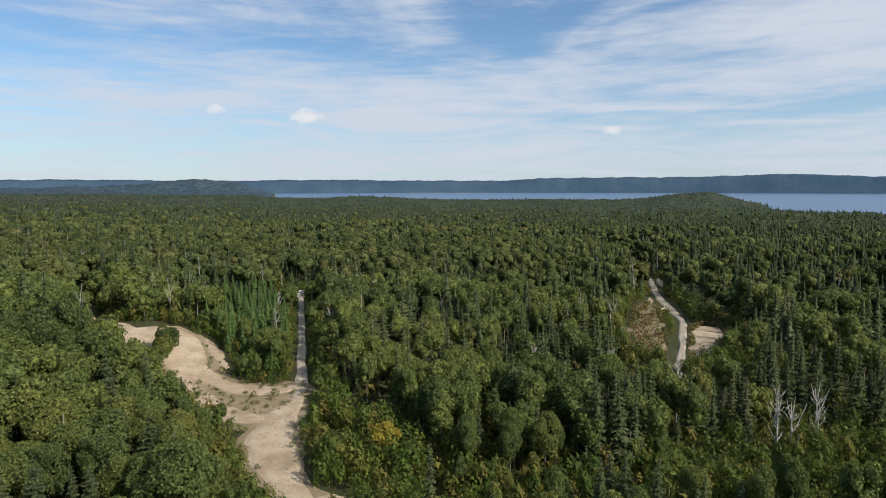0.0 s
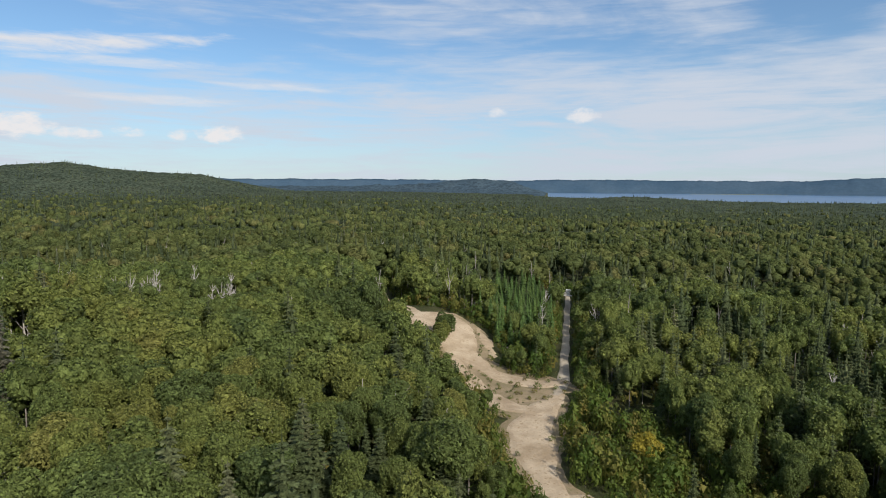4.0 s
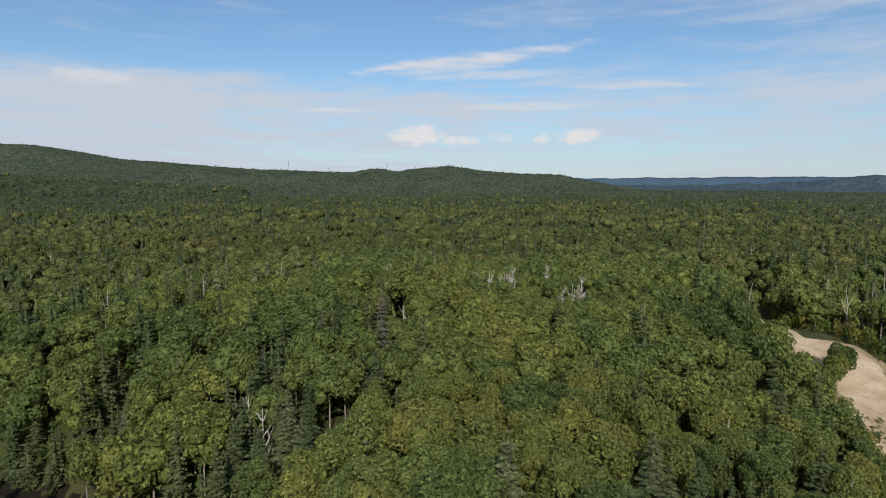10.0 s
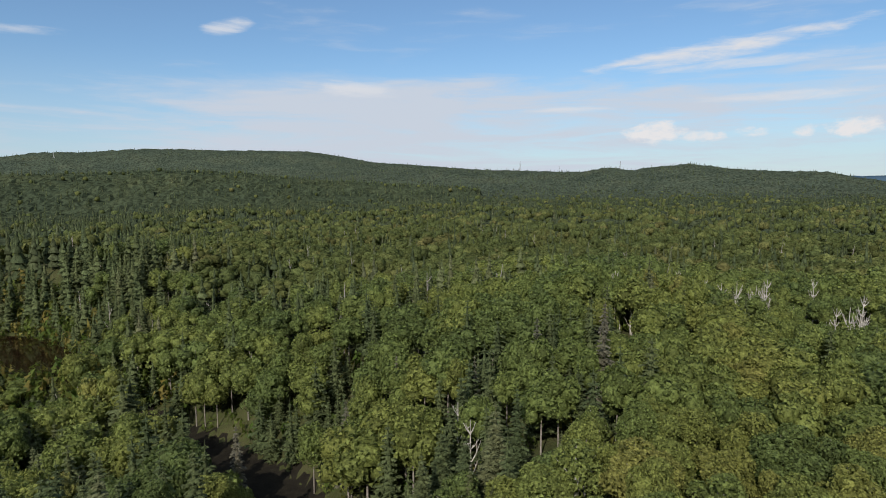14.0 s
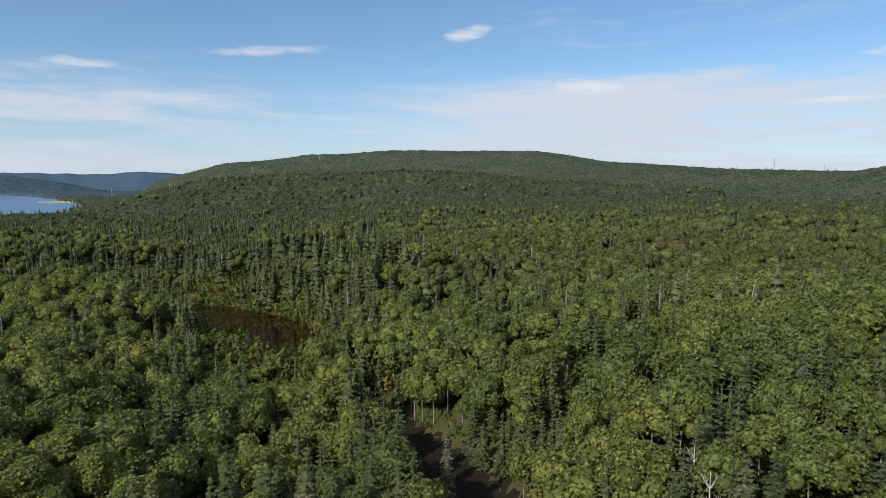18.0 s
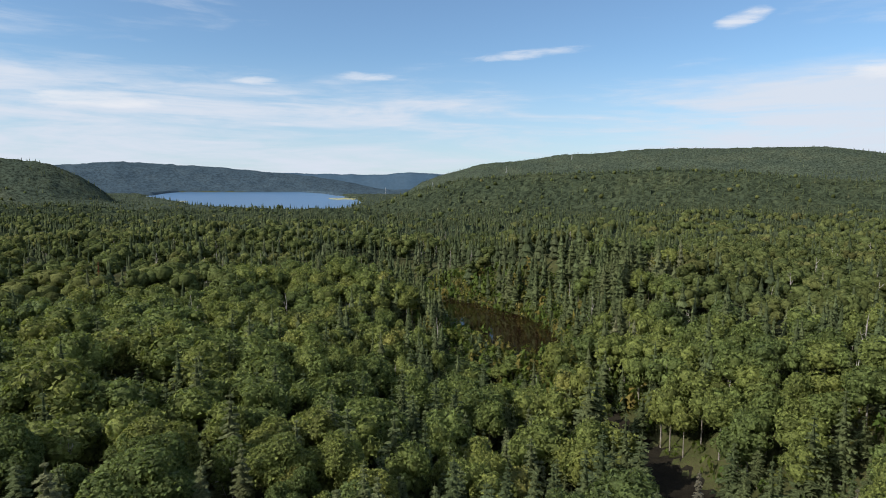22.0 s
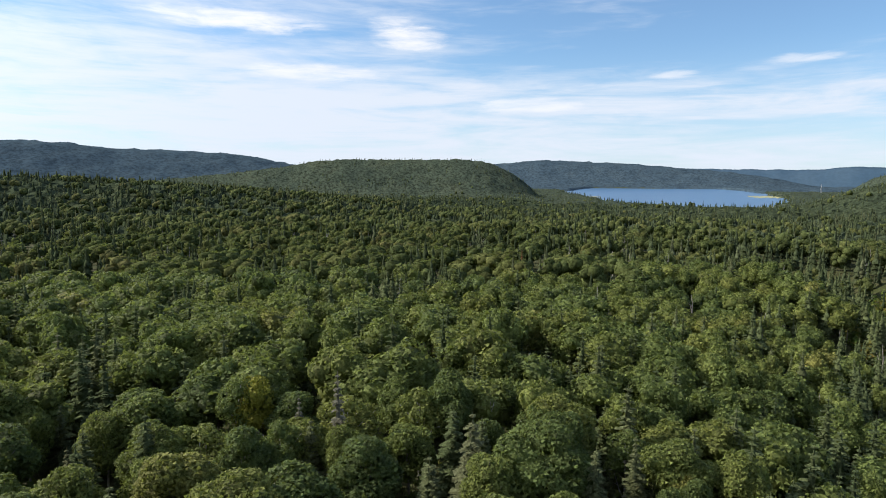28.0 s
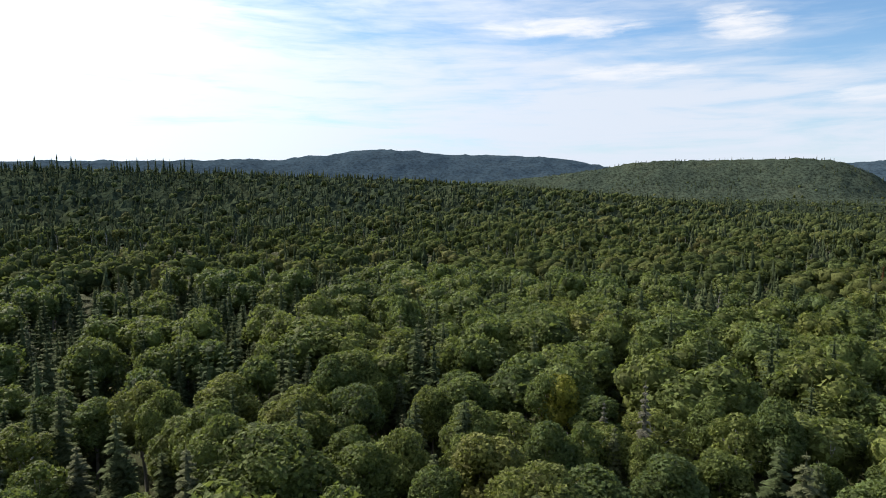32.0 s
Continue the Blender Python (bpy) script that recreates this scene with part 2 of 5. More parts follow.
M_SHADED_SPRUCE = foliage("shade-toned spruce woods", [(0.0, (0.040, 0.052, 0.027)), (0.6, (0.056, 0.069, 0.034)), (1.0, (0.080, 0.086, 0.048))], 0.2, 0.9, 0.4, 0.6, 0.9, 0.0)
M_GREY_NEEDLE = foliage("grey needles", [(0.0, (0.105, 0.105, 0.070)), (1.0, (0.14, 0.125, 0.090))], 0.1)
M_RUST = foliage("rust needles", [(0.0, (0.20, 0.055, 0.02)), (1.0, (0.16, 0.06, 0.025))], 0.15)
M_YELLOW = foliage("yellowing leaves", [(0.0, (0.20, 0.20, 0.025)), (1.0, (0.26, 0.21, 0.03))], 0.3)
M_SHRUB = foliage("shrub leaves", [(0.0, (0.05, 0.085, 0.015)), (0.6, (0.085, 0.11, 0.02)), (1.0, (0.15, 0.12, 0.03))], 0.3)
M_DRY = foliage("dry scrub", [(0.0, (0.10, 0.105, 0.03)), (0.5, (0.16, 0.12, 0.045)), (1.0, (0.19, 0.115, 0.06))], 0.25)
# conifer-dark, with the shade between crowns also put into the colour
M_SHADED_CANOPY = foliage("shade-toned far canopy", [(0.0, (0.027, 0.036, 0.023)), (0.5, (0.037, 0.047, 0.027)), (1.0, (0.054, 0.061, 0.031))], 0.0, 1.0, 0.0, 0.6, 0.22, 0.0)
# same painted crown shade, greyed bluer for haze on the hills
M_SHADED_HILLS = foliage("shade and haze toned hill canopy", [(0.0, (0.034, 0.045, 0.034)), (0.5, (0.046, 0.058, 0.040)), (1.0, (0.060, 0.068, 0.044))], 0.0, 1.0, 0.0, 0.7, 0.2, 0.0)
# blue air haze over the distance is mixed into this leaf colour
M_HAZE_WOODS = foliage("haze-toned woods", [(0.0, (0.036, 0.056, 0.074)), (0.5, (0.045, 0.067, 0.084)), (1.0, (0.056, 0.078, 0.092))], 0.0, 1.0, 0.0, 0.35, 0.07, 0.0)
M_BARK = rough_matter("bark", (0.16, 0.14, 0.12), (0.26, 0.23, 0.20), 1.5, 0.9, 0.4)
M_BIRCH = rough_matter("birch bark", (0.34, 0.31, 0.27), (0.56, 0.53, 0.48), 1.2, 0.85, 0.3)
M_GREY_WOOD = rough_matter("grey dead wood", (0.22, 0.20, 0.17), (0.34, 0.31, 0.28), 1.5, 0.9, 0.3)
M_PALE = rough_matter("bleached wood", (0.28, 0.255, 0.22), (0.46, 0.43, 0.38), 1.5, 0.85, 0.3)
M_FLOOR = rough_matter("forest floor", (0.040, 0.046, 0.014), (0.062, 0.060, 0.024), 0.15, 0.95, 0.8, (0.046, 0.062, 0.014))
M_SAND = rough_matter("dry sand", (0.30, 0.225, 0.145), (0.46, 0.365, 0.255), 0.22, 0.95, 0.6, (0.25, 0.18, 0.105), 2.0)
# near black: the shade down in the gully is put into this colour
M_GULLY_SHADE = rough_matter("shade-dark stream bed", (0.012, 0.010, 0.007), (0.020, 0.017, 0.011), 0.5, 0.8, 0.5, (0.008, 0.007, 0.005), 3.0, 0.1)
M_GRAVEL = rough_matter("gravel road", (0.30, 0.25, 0.19), (0.40, 0.34, 0.26), 0.2, 0.95, 0.4, (0.30, 0.26, 0.19), 4.0)
M_WEED = rough_matter("dry weeds and gravel", (0.28, 0.21, 0.135), (0.21, 0.165, 0.095), 0.35, 0.95, 0.5, (0.15, 0.135, 0.06), 4.0)
M_ROCK = rough_matter("grey stones", (0.24, 0.22, 0.19), (0.34, 0.31, 0.27), 0.6, 0.95, 0.8, (0.14, 0.14, 0.09), 5.0)
M_BEACH = rough_matter("shore reeds", (0.26, 0.25, 0.11), (0.34, 0.31, 0.17), 0.02, 0.95, 0.3)
M_SEA = water_matter("open water", (0.045, 0.095, 0.17), 0.30, 1.0, 0.25)
M_POND = water_matter("dark river water", (0.010, 0.006, 0.003), 0.03, 0.05, 0.6)
# blue of these hills is air haze, put into the base colour
M_HAZE_HILLS = rough_matter("haze-toned wooded hills", (0.044, 0.077, 0.114), (0.056, 0.090, 0.126), 0.004, 1.0, 0.0, None, 1.0, 0.0)
M_SLAB = rough_matter("weathered pale slabs", (0.50, 0.48, 0.45), (0.62, 0.60, 0.56), 0.8, 0.85, 0.3)
M_STEEL = rough_matter("galvanised steel", (0.30, 0.31, 0.32), (0.36, 0.37, 0.38), 2.0, 0.5, 0.0)

# ---- lie of the land ----
CX, CY = 4.0, 10.0
# wooded ridges: distance, half depth, (heading, angle of the tree tops over the horizon)
RIDGES = [
    (1500, 430, [(38, -0.6), (43.8, 0.5), (46, 0.98), (50, 1.1), (53.3, 1.4), (55.8, 1.82), (59, 1.55), (60.6, 1.3), (62.5, 1.6), (65.2, 1.2), (71.4, 1.45), (80, 1.6), (90, 1.2), (100, 0)]),
    (2050, 420, [(70, 1.2), (76, 1.65), (80, 1.95), (84, 2.25), (87, 2.82), (90, 3.2), (96, 3.23), (103, 3.27), (107, 2.95), (110, 2.85), (114, 2.3), (117.5, 2.02), (119.5, 1.45), (121.5, 0.9), (123, 0.3), (125, -1)]),
    (950, 210, [(74, 0.0), (83, 0.5), (90, 0.95), (95, 1.45), (100, 1.72), (108, 1.45), (113, 1.28), (119, 0.8), (121, 0.35), (123.3, -0.2), (126, -1.4), (128, -2.4)]),
    (1300, 190, [(148.3, -2.2), (149.1, -0.7), (150.2, 0.2), (151.2, 0.83), (152.2, 1.3), (153.2, 1.72), (155.7, 2.0), (159, 1.95), (166.3, 1.94), (168.5, 1.75), (171.8, 1.2), (176, 0.6), (182, 0)]),
    (3900, 330, [(126, -0.6), (130, 0.3), (133, 0.75), (137, 1.12), (141, 1.48), (145, 1.63), (149, 1.8), (152, 1.5), (157, 1.1), (162, 0)]),
    (3000, 420, [(167, 0.6), (171, 1.2), (173, 1.65), (176.6, 2.2), (182, 2.35), (185.3, 2.35), (187.5, 2.6), (190, 2.82), (193, 2.8), (196, 2.4), (198.6, 2.12), (201.5, 1.72), (203, 1.95), (206, 1.75), (215, 1.6), (228, 1.3), (240, 0)]),
    (600, 230, [(160, -2.0), (170, -0.9), (178, -0.2), (187, 0.3), (195, 0.7), (203, 0.95), (212, 1.15), (222, 1.3), (236, 1.2), (250, -1.5)]),
    (3000, 250, [(13.5, -1.3), (15.5, -0.6), (18, 0.35), (21.5, 0.66), (24, 0.45), (27, 0.1), (34, -0.1), (44, -0.1), (50, -1)]),
    (1500, 260, [(-29.5, -2.8), (-28.9, -2.4), (-27.7, -1.92), (-26, -1.1), (-23.8, -0.41), (-20.7, -0.65), (-18.4, -1.05), (-14, -1.37), (-9, -1.18), (-4, -1.5), (0, -1.3), (4.4, -0.96), (7.5, -0.8), (11.5, -1.14), (15, -1.1), (24, -0.75), (36, -0.6), (42, -0.3), (50, 0.2)]),
]
SEA_LEVEL, LAKE_LEVEL, RIVER_LEVEL = 0.0, 8.0, 11.0
RIVER = [(-150, 216), (-112, 202), (-90, 192), (-69, 176), (-55, 163), (-42, 149), (-28, 134), (-17, 120), (-8, 108), (-1, 96), (4, 84), (10, 62), (8, 36), (0, 5), (-6, -30), (-10, -80), (-20, -150)]
RIVER_W = [2.0, 3, 8.5, 13, 10, 1.4, 1.8, 3.8, 5.6, 6.4, 6.0, 3, 3, 3, 3, 3, 4]
TRACK = [(46, 8), (57.5, 15.2), (62, 17), (67, 19.2), (72, 21.2), (76.5, 20.9), (80.5, 19.8), (84, 20.2)]
TRACK_W = [1.4, 1.9, 2.6, 3.1, 3.5, 2.6, 2.0, 1.4]
BEND = [(76.5, 20.8), (74.8, 24), (77.2, 28), (81.5, 32), (86, 36.2), (90, 39.5)]
BEND_W = [1.8, 2.1, 2.0, 1.7, 1.6, 1.0]
SWEEP = [(90, 21), (86.3, 22.4), (86.2, 27.5), (88, 32.3), (91.3, 37), (96, 42), (99.5, 45.5), (104, 49.5), (107.5, 53)]
SWEEP_W = [0.8, 1.5, 1.9, 2.2, 2.7, 4.6, 6.6, 7.4, 5.0]
SPUR = [(105, 55), (113, 63), (122, 70.8), (139, 83.3)]
SPUR_W = [3.0, 1.3, 1.3, 0.9]
LANE = [(83, 20.5), (88, 20.8), (97.5, 22.9), (120, 28.0), (150, 34.9), (166, 38.6)]
LANE_W = [0.6, 1.3, 0.85, 0.8, 0.8, 0.8]
GRAVEL = [(101, -39.4), (105, -41.1), (120, -47.5), (136.7, -53.8), (155, -57), (173, -60.5), (219, -74), (244, -78.5), (300, -92)]
GRAVEL_W = [0.65, 0.75, 0.8, 0.9, 1.2, 1.1, 0.9, 0.8, 0.7]
YARD = [(106, -37.5), (113, -38.5), (126, -42), (138, -46), (150, -50), (158, -51.5)]
YARD_W = [1.0, 2.8, 3.4, 2.6, 3.0, 1.2]
PAD = [(106.5, -45.5), (115, -49.5), (125, -55), (131, -57)]
PAD_W = [1.2, 2.8, 4.2, 2.2]
ISLAND = [(87, 36), (84, 32.5), (81.2, 28.5), (80.4, 24.6), (81.4, 22)]
ISLAND_W = [0.8, 2.2, 3.2, 3.2, 1.6]
BARE = [((55.6, 12.5), (56, 7.5), 0.9), ((58.4, 1.6), (56, -0.6), 0.8), ((56, -12), (56.3, -17.5), 0.9), ((69.9, 12.6), (67.5, 7.5), 0.8), ((103, 29.4), (105.5, 30.2), 1.1), ((175, 47), (178, 48), 1.6), ((95.5, 34.2), (107.5, 42.0), 1.5), ((100, 33), (103, 35), 1.0), ((131, -41), (135, -43), 1.3), ((149, -49.5), (152.5, -57), 1.2), ((156, -52.5), (168, -57), 1.2), ((116, -37), (121, -39), 1.4), ((196, -70), (222, -78), 1.3), ((-45.5, 157), (-48, 163), 1.3)]
ROCKS = [((58.6, -32.7), (60.5, -37), 0.9), ((62, -43), (63.5, -45), 0.6)]


def sand_distance(x, y):
    """Distance to the sand of the track and its two branches."""
    return np.minimum(np.minimum(poly_distance(x, y, TRACK, TRACK_W), poly_distance(x, y, ISLAND, ISLAND_W)), np.minimum(poly_distance(x, y, BEND, BEND_W), poly_distance(x, y, SWEEP, SWEEP_W)))


def poly_distance(x, y, line, widths):
    """Distance to a line with a width, less than nought inside."""
    best = np.full(np.shape(x), 1e9)
    for (ax, ay), (bx, by), wa, wb in zip(line, line[1:], widths, widths[1:]):
        dx, dy = bx - ax, by - ay
        k = np.clip(((x - ax) * dx + (y - ay) * dy) / (dx * dx + dy * dy), 0, 1)
        best = np.minimum(best, np.hypot(x - ax - k * dx, y - ay - k * dy) - (wa + (wb - wa) * k))
    return best


def sstep(v, lo, hi):
    k = np.clip((v - lo) / (hi - lo), 0, 1)
    return k * k * (3 - 2 * k)


def waves(x, y, scale, seed, octaves=4):
    """A cheap rolling noise, about -1 to 1."""
    rng = np.random.RandomState(seed)
    out, amp, total = 0, 1.0, 0
    for _ in range(octaves):
        for _ in range(4):
            a, p, k = rng.uniform(0, TAU), rng.uniform(0, TAU), rng.uniform(0.7, 1.4) / scale
            out = out + amp * np.sin((x * np.cos(a) + y * np.sin(a)) * k * TAU + p + 1.3 * np.sin((y * np.cos(a) - x * np.sin(a)) * k * 3.1 + p * 2))
        total += amp * 2.2
        amp, scale = amp * 0.55, scale * 0.47
    return out / total


BASE_AZ = [-60, -40, 0, 15, 28, 45, 90, 112, 124, 147, 153, 175, 200, 230, 260, 300]
BASE_Z = [4, 3, 4, 8, 17, 22, 22, 16, 8, 8, 14, 18, 22, 22, 20, 4]


def heading(x, y):
    az = np.degrees(np.arctan2(y - CY, x - CX))
    return np.where(az < -60, az + 360, az)


def ridge_height(az, r, trees=10.0):
    z = np.full(np.shape(az), -99.0)
    for dist, depth, crest in RIDGES:
        a, e = [c[0] for c in crest], [c[1] for c in crest]
        el = np.interp(az, a, e, left=e[0] - 3, right=e[-1] - 3)
        edge = sstep(az, a[0] - 6, a[0]) * sstep(az, a[-1] + 6, a[-1])
        top = 50 + dist * np.tan(el * DEG) - trees
        z = np.maximum(z, -30 + (top + 30) * edge * np.exp(-((r - dist) / depth) ** 2 * np.where(r > dist, 0.6, 1)))
    return z


def ground(x, y):
    x, y = np.asarray(x, float), np.asarray(y, float)
    az, r = heading(x, y), np.hypot(x - CX, y - CY)
    far = sstep(r, 180, 800)
    base = 19.0 + (np.interp(az, BASE_AZ, BASE_Z) - 19.0) * far
    base = base + waves(x, y, 260, 3) * (1.2 + 3 * sstep(r, 150, 500)) * (1 - 0.7 * sstep(r, 900, 1800))
    # slopes close by
    base = base + 7.5 * np.exp(-((x - 52) ** 2 + (y - 112) ** 2) / (2 * 40 ** 2))
    base = base - 9.0 * np.exp(-((x + 40) ** 2 + (y - 128) ** 2) / (2 * 32 ** 2))
    base = base - 4.0 * np.exp(-((x + 16) ** 2 + (y - 92) ** 2) / (2 * 16 ** 2))
    base = base + 0.6 * np.exp(-((x + 70) ** 2 + (y - 5) ** 2) / (2 * 50 ** 2))
    base = base - 2.5 * np.exp(-((x - 19) ** 2 + (y - 84) ** 2) / (2 * 12 ** 2))
    base = base + 4.5 * np.exp(-((x - 140) ** 2 + (y - 82) ** 2) / (2 * 36 ** 2))
    base = base + 1.0 * np.exp(-((x - 84) ** 2 + (y - 84) ** 2) / (2 * 24 ** 2))
    soft = np.logaddexp(base / 6, ridge_height(az, r) / 6) * 6
    z = np.where(r > 250, soft, base + (soft - base) * sstep(r, 120, 250))
    z = z + 8.0 * np.exp(-((x + 66) ** 2 + (y - 216) ** 2) / (2 * 20 ** 2)) + 6.0 * np.exp(-((x + 30) ** 2 + (y - 190) ** 2) / (2 * 18 ** 2))
    # the river's trough
    d = poly_distance(x, y, RIVER, RIVER_W)
    near_side = sstep(-0.84 * (x + 12) - 0.54 * (y - 109), -3, 3) * sstep(y, 52, 80) * sstep(y, 160, 140)
    z = z - 5.0 * near_side * sstep(d, 50, 6)
    z = RIVER_LEVEL - 1.2 + (z - RIVER_LEVEL + 1.2) * sstep(d, -2, 20 - 13 * near_side) - 2.0 * sstep(d, 5, 0) * sstep(y, 136, 124)
    # flat ground under tracks
    d = np.minimum(sand_distance(x, y), poly_distance(x, y, LANE, LANE_W))
    level = 20.6 + 4.6 * sstep(y, 28, 56) * sstep(x, 128, 114) - 0.6 * sstep(x, 110, 165)
    z = level + (z - level) * sstep(d, 1.0, 14)
    d = poly_distance(x, y, GRAVEL, GRAVEL_W)
    level = 19.6 - 7 * sstep(r, 150, 330)
    z = level + (z - level) * sstep(d, 8, 24)
    # lake and sea beds
    lake = lake_mask(az, r)
    z = z + (LAKE_LEVEL - 5 - z) * lake
    sea = sea_mask(az, r)
    return z + (SEA_LEVEL - 8 - z) * sea


def lake_mask(az, r):
    near = np.interp(az, [128.5, 130, 133, 138, 142, 146], [1350, 1040, 1000, 1050, 1200, 1900])
    away = np.interp(az, [128.5, 130, 132, 134, 144, 146], [1500, 2000, 2900, 3450, 3450, 2500])
    return sstep(az, 128.6, 129.8) * sstep(az, 146.3, 144.4) * sstep(r, near, near * 1.03) * sstep(r, away * 1.02, away)


def sea_mask(az, r):
    near = np.interp(az, [-60, -36, -29, -28.2, -26, 10, 15, 18], [1050, 1120, 1200, 1500, 1800, 1900, 2100, 2600])
    return sstep(az, 15.8, 14.2) * sstep(r, near, near + 60) * (az < 60)


def grid_mesh(name, xs, ys, zs, mat):
    """A sheet from two-dimensional arrays of places."""
    rows, cols = xs.shape
    co = np.stack([xs, ys, zs], -1).reshape(-1, 3)
    i = np.arange(rows * cols).reshape(rows, cols)
    quads = np.stack([i[:-1, :-1], i[:-1, 1:], i[1:, 1:], i[1:, :-1]], -1).reshape(-1, 4)
    return mesh_from(name, co, quads, mat)


def mesh_from(name, co, faces, mat, tint=None, smooth=True):
    me = bpy.data.meshes.new(name)
    k = faces.shape[1]
    me.vertices.add(len(co))
    me.vertices.foreach_set("co", np.ascontiguousarray(co, dtype=np.float32).ravel())
    me.loops.add(faces.size)
    me.loops.foreach_set("vertex_index", faces.astype(np.int32).ravel())
    me.polygons.add(len(faces))
    me.polygons.foreach_set("loop_start", np.arange(0, faces.size, k, dtype=np.int32))
    me.polygons.foreach_set("loop_total", np.full(len(faces), k, dtype=np.int32))
    me.polygons.foreach_set("use_smooth", np.full(len(faces), smooth, dtype=bool))
    for m in mat if isinstance(mat, (list, tuple)) else [mat]:
        me.materials.append(m)
    if tint is not None:
        a = me.attributes.new("tint", "FLOAT", "POINT")
        a.data.foreach_set("value", np.ascontiguousarray(tint, dtype=np.float32))
    me.update(calc_edges=True)
    return me


def polar_sheet(az0, az1, step, radii):
    az = np.radians(np.arange(az0, az1 + step / 2, step))
    r, a = np.meshgrid(np.array(radii), az, indexing="ij")
    return CX + r * np.cos(a), CY + r * np.sin(a)


radii = list(np.arange(0.5, 280, 2.8))
while radii[-1] < 4960:
    radii.append(min(4960, radii[-1] * 1.022 + 0.5))
gx, gy = polar_sheet(-60, 300, 0.9, radii)
gx, gy = gx[:, ::-1], gy[:, ::-1]
tagged(new("ground", grid_mesh("ground", gx, gy, ground(gx, gy), M_FLOOR)), "dark mossy forest floor under dense trees", "ground", kind="structure")

# ---- water ----
def water_ring(name, az0, az1, r0, r1, z, mat, label):
    x, y = polar_sheet(az0, az1, 1.0, np.linspace(r0, r1, 12))
    tagged(new(name, grid_mesh(name, x[:, ::-1], y[:, ::-1], np.full(x.shape, z), mat)), label, "water", kind="structure")


water_ring("sea_water", -62, 20, 1000, 4900, SEA_LEVEL, M_SEA, "wide calm blue bay under a bright sky")
water_ring("lake_water", 125, 151, 960, 3560, LAKE_LEVEL, M_SEA, "calm blue inland lake between wooded hills")


def strip_mesh(name, line, widths, lift, mat, across=7, wobble=0.5, step=1.2, level=None, seed=1):
    """A band along a line, laid on the ground, with uneven edges."""
    pts, wid = [], []
    for (ax, ay), (bx, by), wa, wb in zip(line, line[1:], widths, widths[1:]):
        n = max(1, int(math.hypot(bx - ax, by - ay) / step))
        for k in range(n):
            f = k / n
            pts.append((ax + (bx - ax) * f, ay + (by - ay) * f))
            wid.append(wa + (wb - wa) * f)
    pts, wid = np.array(pts + [line[-1]], float), np.array(wid + [widths[-1]], float)
    for _ in range(6):
        pts[1:-1] = (pts[:-2] + 2 * pts[1:-1] + pts[2:]) / 4
        wid[1:-1] = (wid[:-2] + 2 * wid[1:-1] + wid[2:]) / 4
    d = np.gradient(pts, axis=0)
    d /= np.linalg.norm(d, axis=1)[:, None]
    rng = np.random.RandomState(seed)
    n = len(pts)
    edges = []
    for side in (-1, 1):
        e = rng.uniform(-1, 1, n)
        e = (np.roll(e, 1) + e + np.roll(e, -1)) / 2 + np.sin(np.arange(n) * 0.37 + side) * 0.6
        edges.append(side * (wid + wobble * e))
    t = np.linspace(0, 1, across)
    off = edges[0][:, None] * (1 - t) + edges[1][:, None] * t
    x = pts[:, :1] - d[:, 1:] * off
    y = pts[:, 1:] + d[:, :1] * off
    z = np.full(x.shape, level) if level is not None else ground(x, y) + lift
    if level is None:
        z[:, 0] -= 0.25
        z[:, -1] -= 0.25
    return grid_mesh(name, x[:, ::-1], y[:, ::-1], z[:, ::-1], mat)


tagged(new("river_water", strip_mesh("river_water", RIVER[:7], [w + 2.5 if k < 5 else 0.6 for k, w in enumerate(RIVER_W[:7])], 0, M_POND, 5, 0.4, 3.0, RIVER_LEVEL)), "still tea-dark river water in a wooded gully", "river", kind="structure")
# dark strip laid along the gully bed, standing in for its deep shade
tagged(new("shaded_stream_bed", strip_mesh("shaded_stream_bed", RIVER[6:12], [w + 2.2 for w in RIVER_W[6:12]], 0.12, M_GULLY_SHADE, 9, 0.8, seed=9)), "bed of the stream in the gully, coloured near black for its shade", "stream", kind="structure")
for line, w, lift, sd in ((TRACK, TRACK_W, 0.05, 41), (SWEEP, SWEEP_W, 0.07, 42), (BEND, BEND_W, 0.09, 43)):
    tagged(new("track_verge", strip_mesh("track_verge", line, [v + (3.4 if line is SWEEP else 1.5) for v in w], lift, M_WEED, 9, 0.9, seed=sd)), "dry weedy verge of gravel and twigs beside the sand", "verge", kind="structure")
tagged(new("sand_track", strip_mesh("sand_track", TRACK, TRACK_W, 0.14, M_SAND, 9, 0.5, seed=2)), "wide pale sand track worn through the woods", "track", kind="structure")
tagged(new("sand_track_bend", strip_mesh("sand_track_bend", BEND, BEND_W, 0.17, M_SAND, 9, 0.35, seed=12)), "bending branch of the pale sand track", "track", kind="structure")
tagged(new("sand_clearing", strip_mesh("sand_clearing", SWEEP, SWEEP_W, 0.20, M_SAND, 13, 0.5, seed=13)), "wide bare sand clearing where the track opens out", "track", kind="structure")
tagged(new("sand_spur", strip_mesh("sand_spur", SPUR, SPUR_W, 0.14, M_SAND, 7, 0.4, seed=3)), "narrow eroded sand path climbing into the trees", "path", kind="structure")
tagged(new("dirt_lane", strip_mesh("dirt_lane", LANE, LANE_W, 0.15, M_GRAVEL, 7, 0.1, seed=4)), "straight dirt lane between tall trees", "road", kind="structure")
tagged(new("gravel_road", strip_mesh("gravel_road", GRAVEL, GRAVEL_W, 0.18, M_GRAVEL, 7, 0.15, seed=5)), "straight gravel road through a clearing", "road", kind="structure")
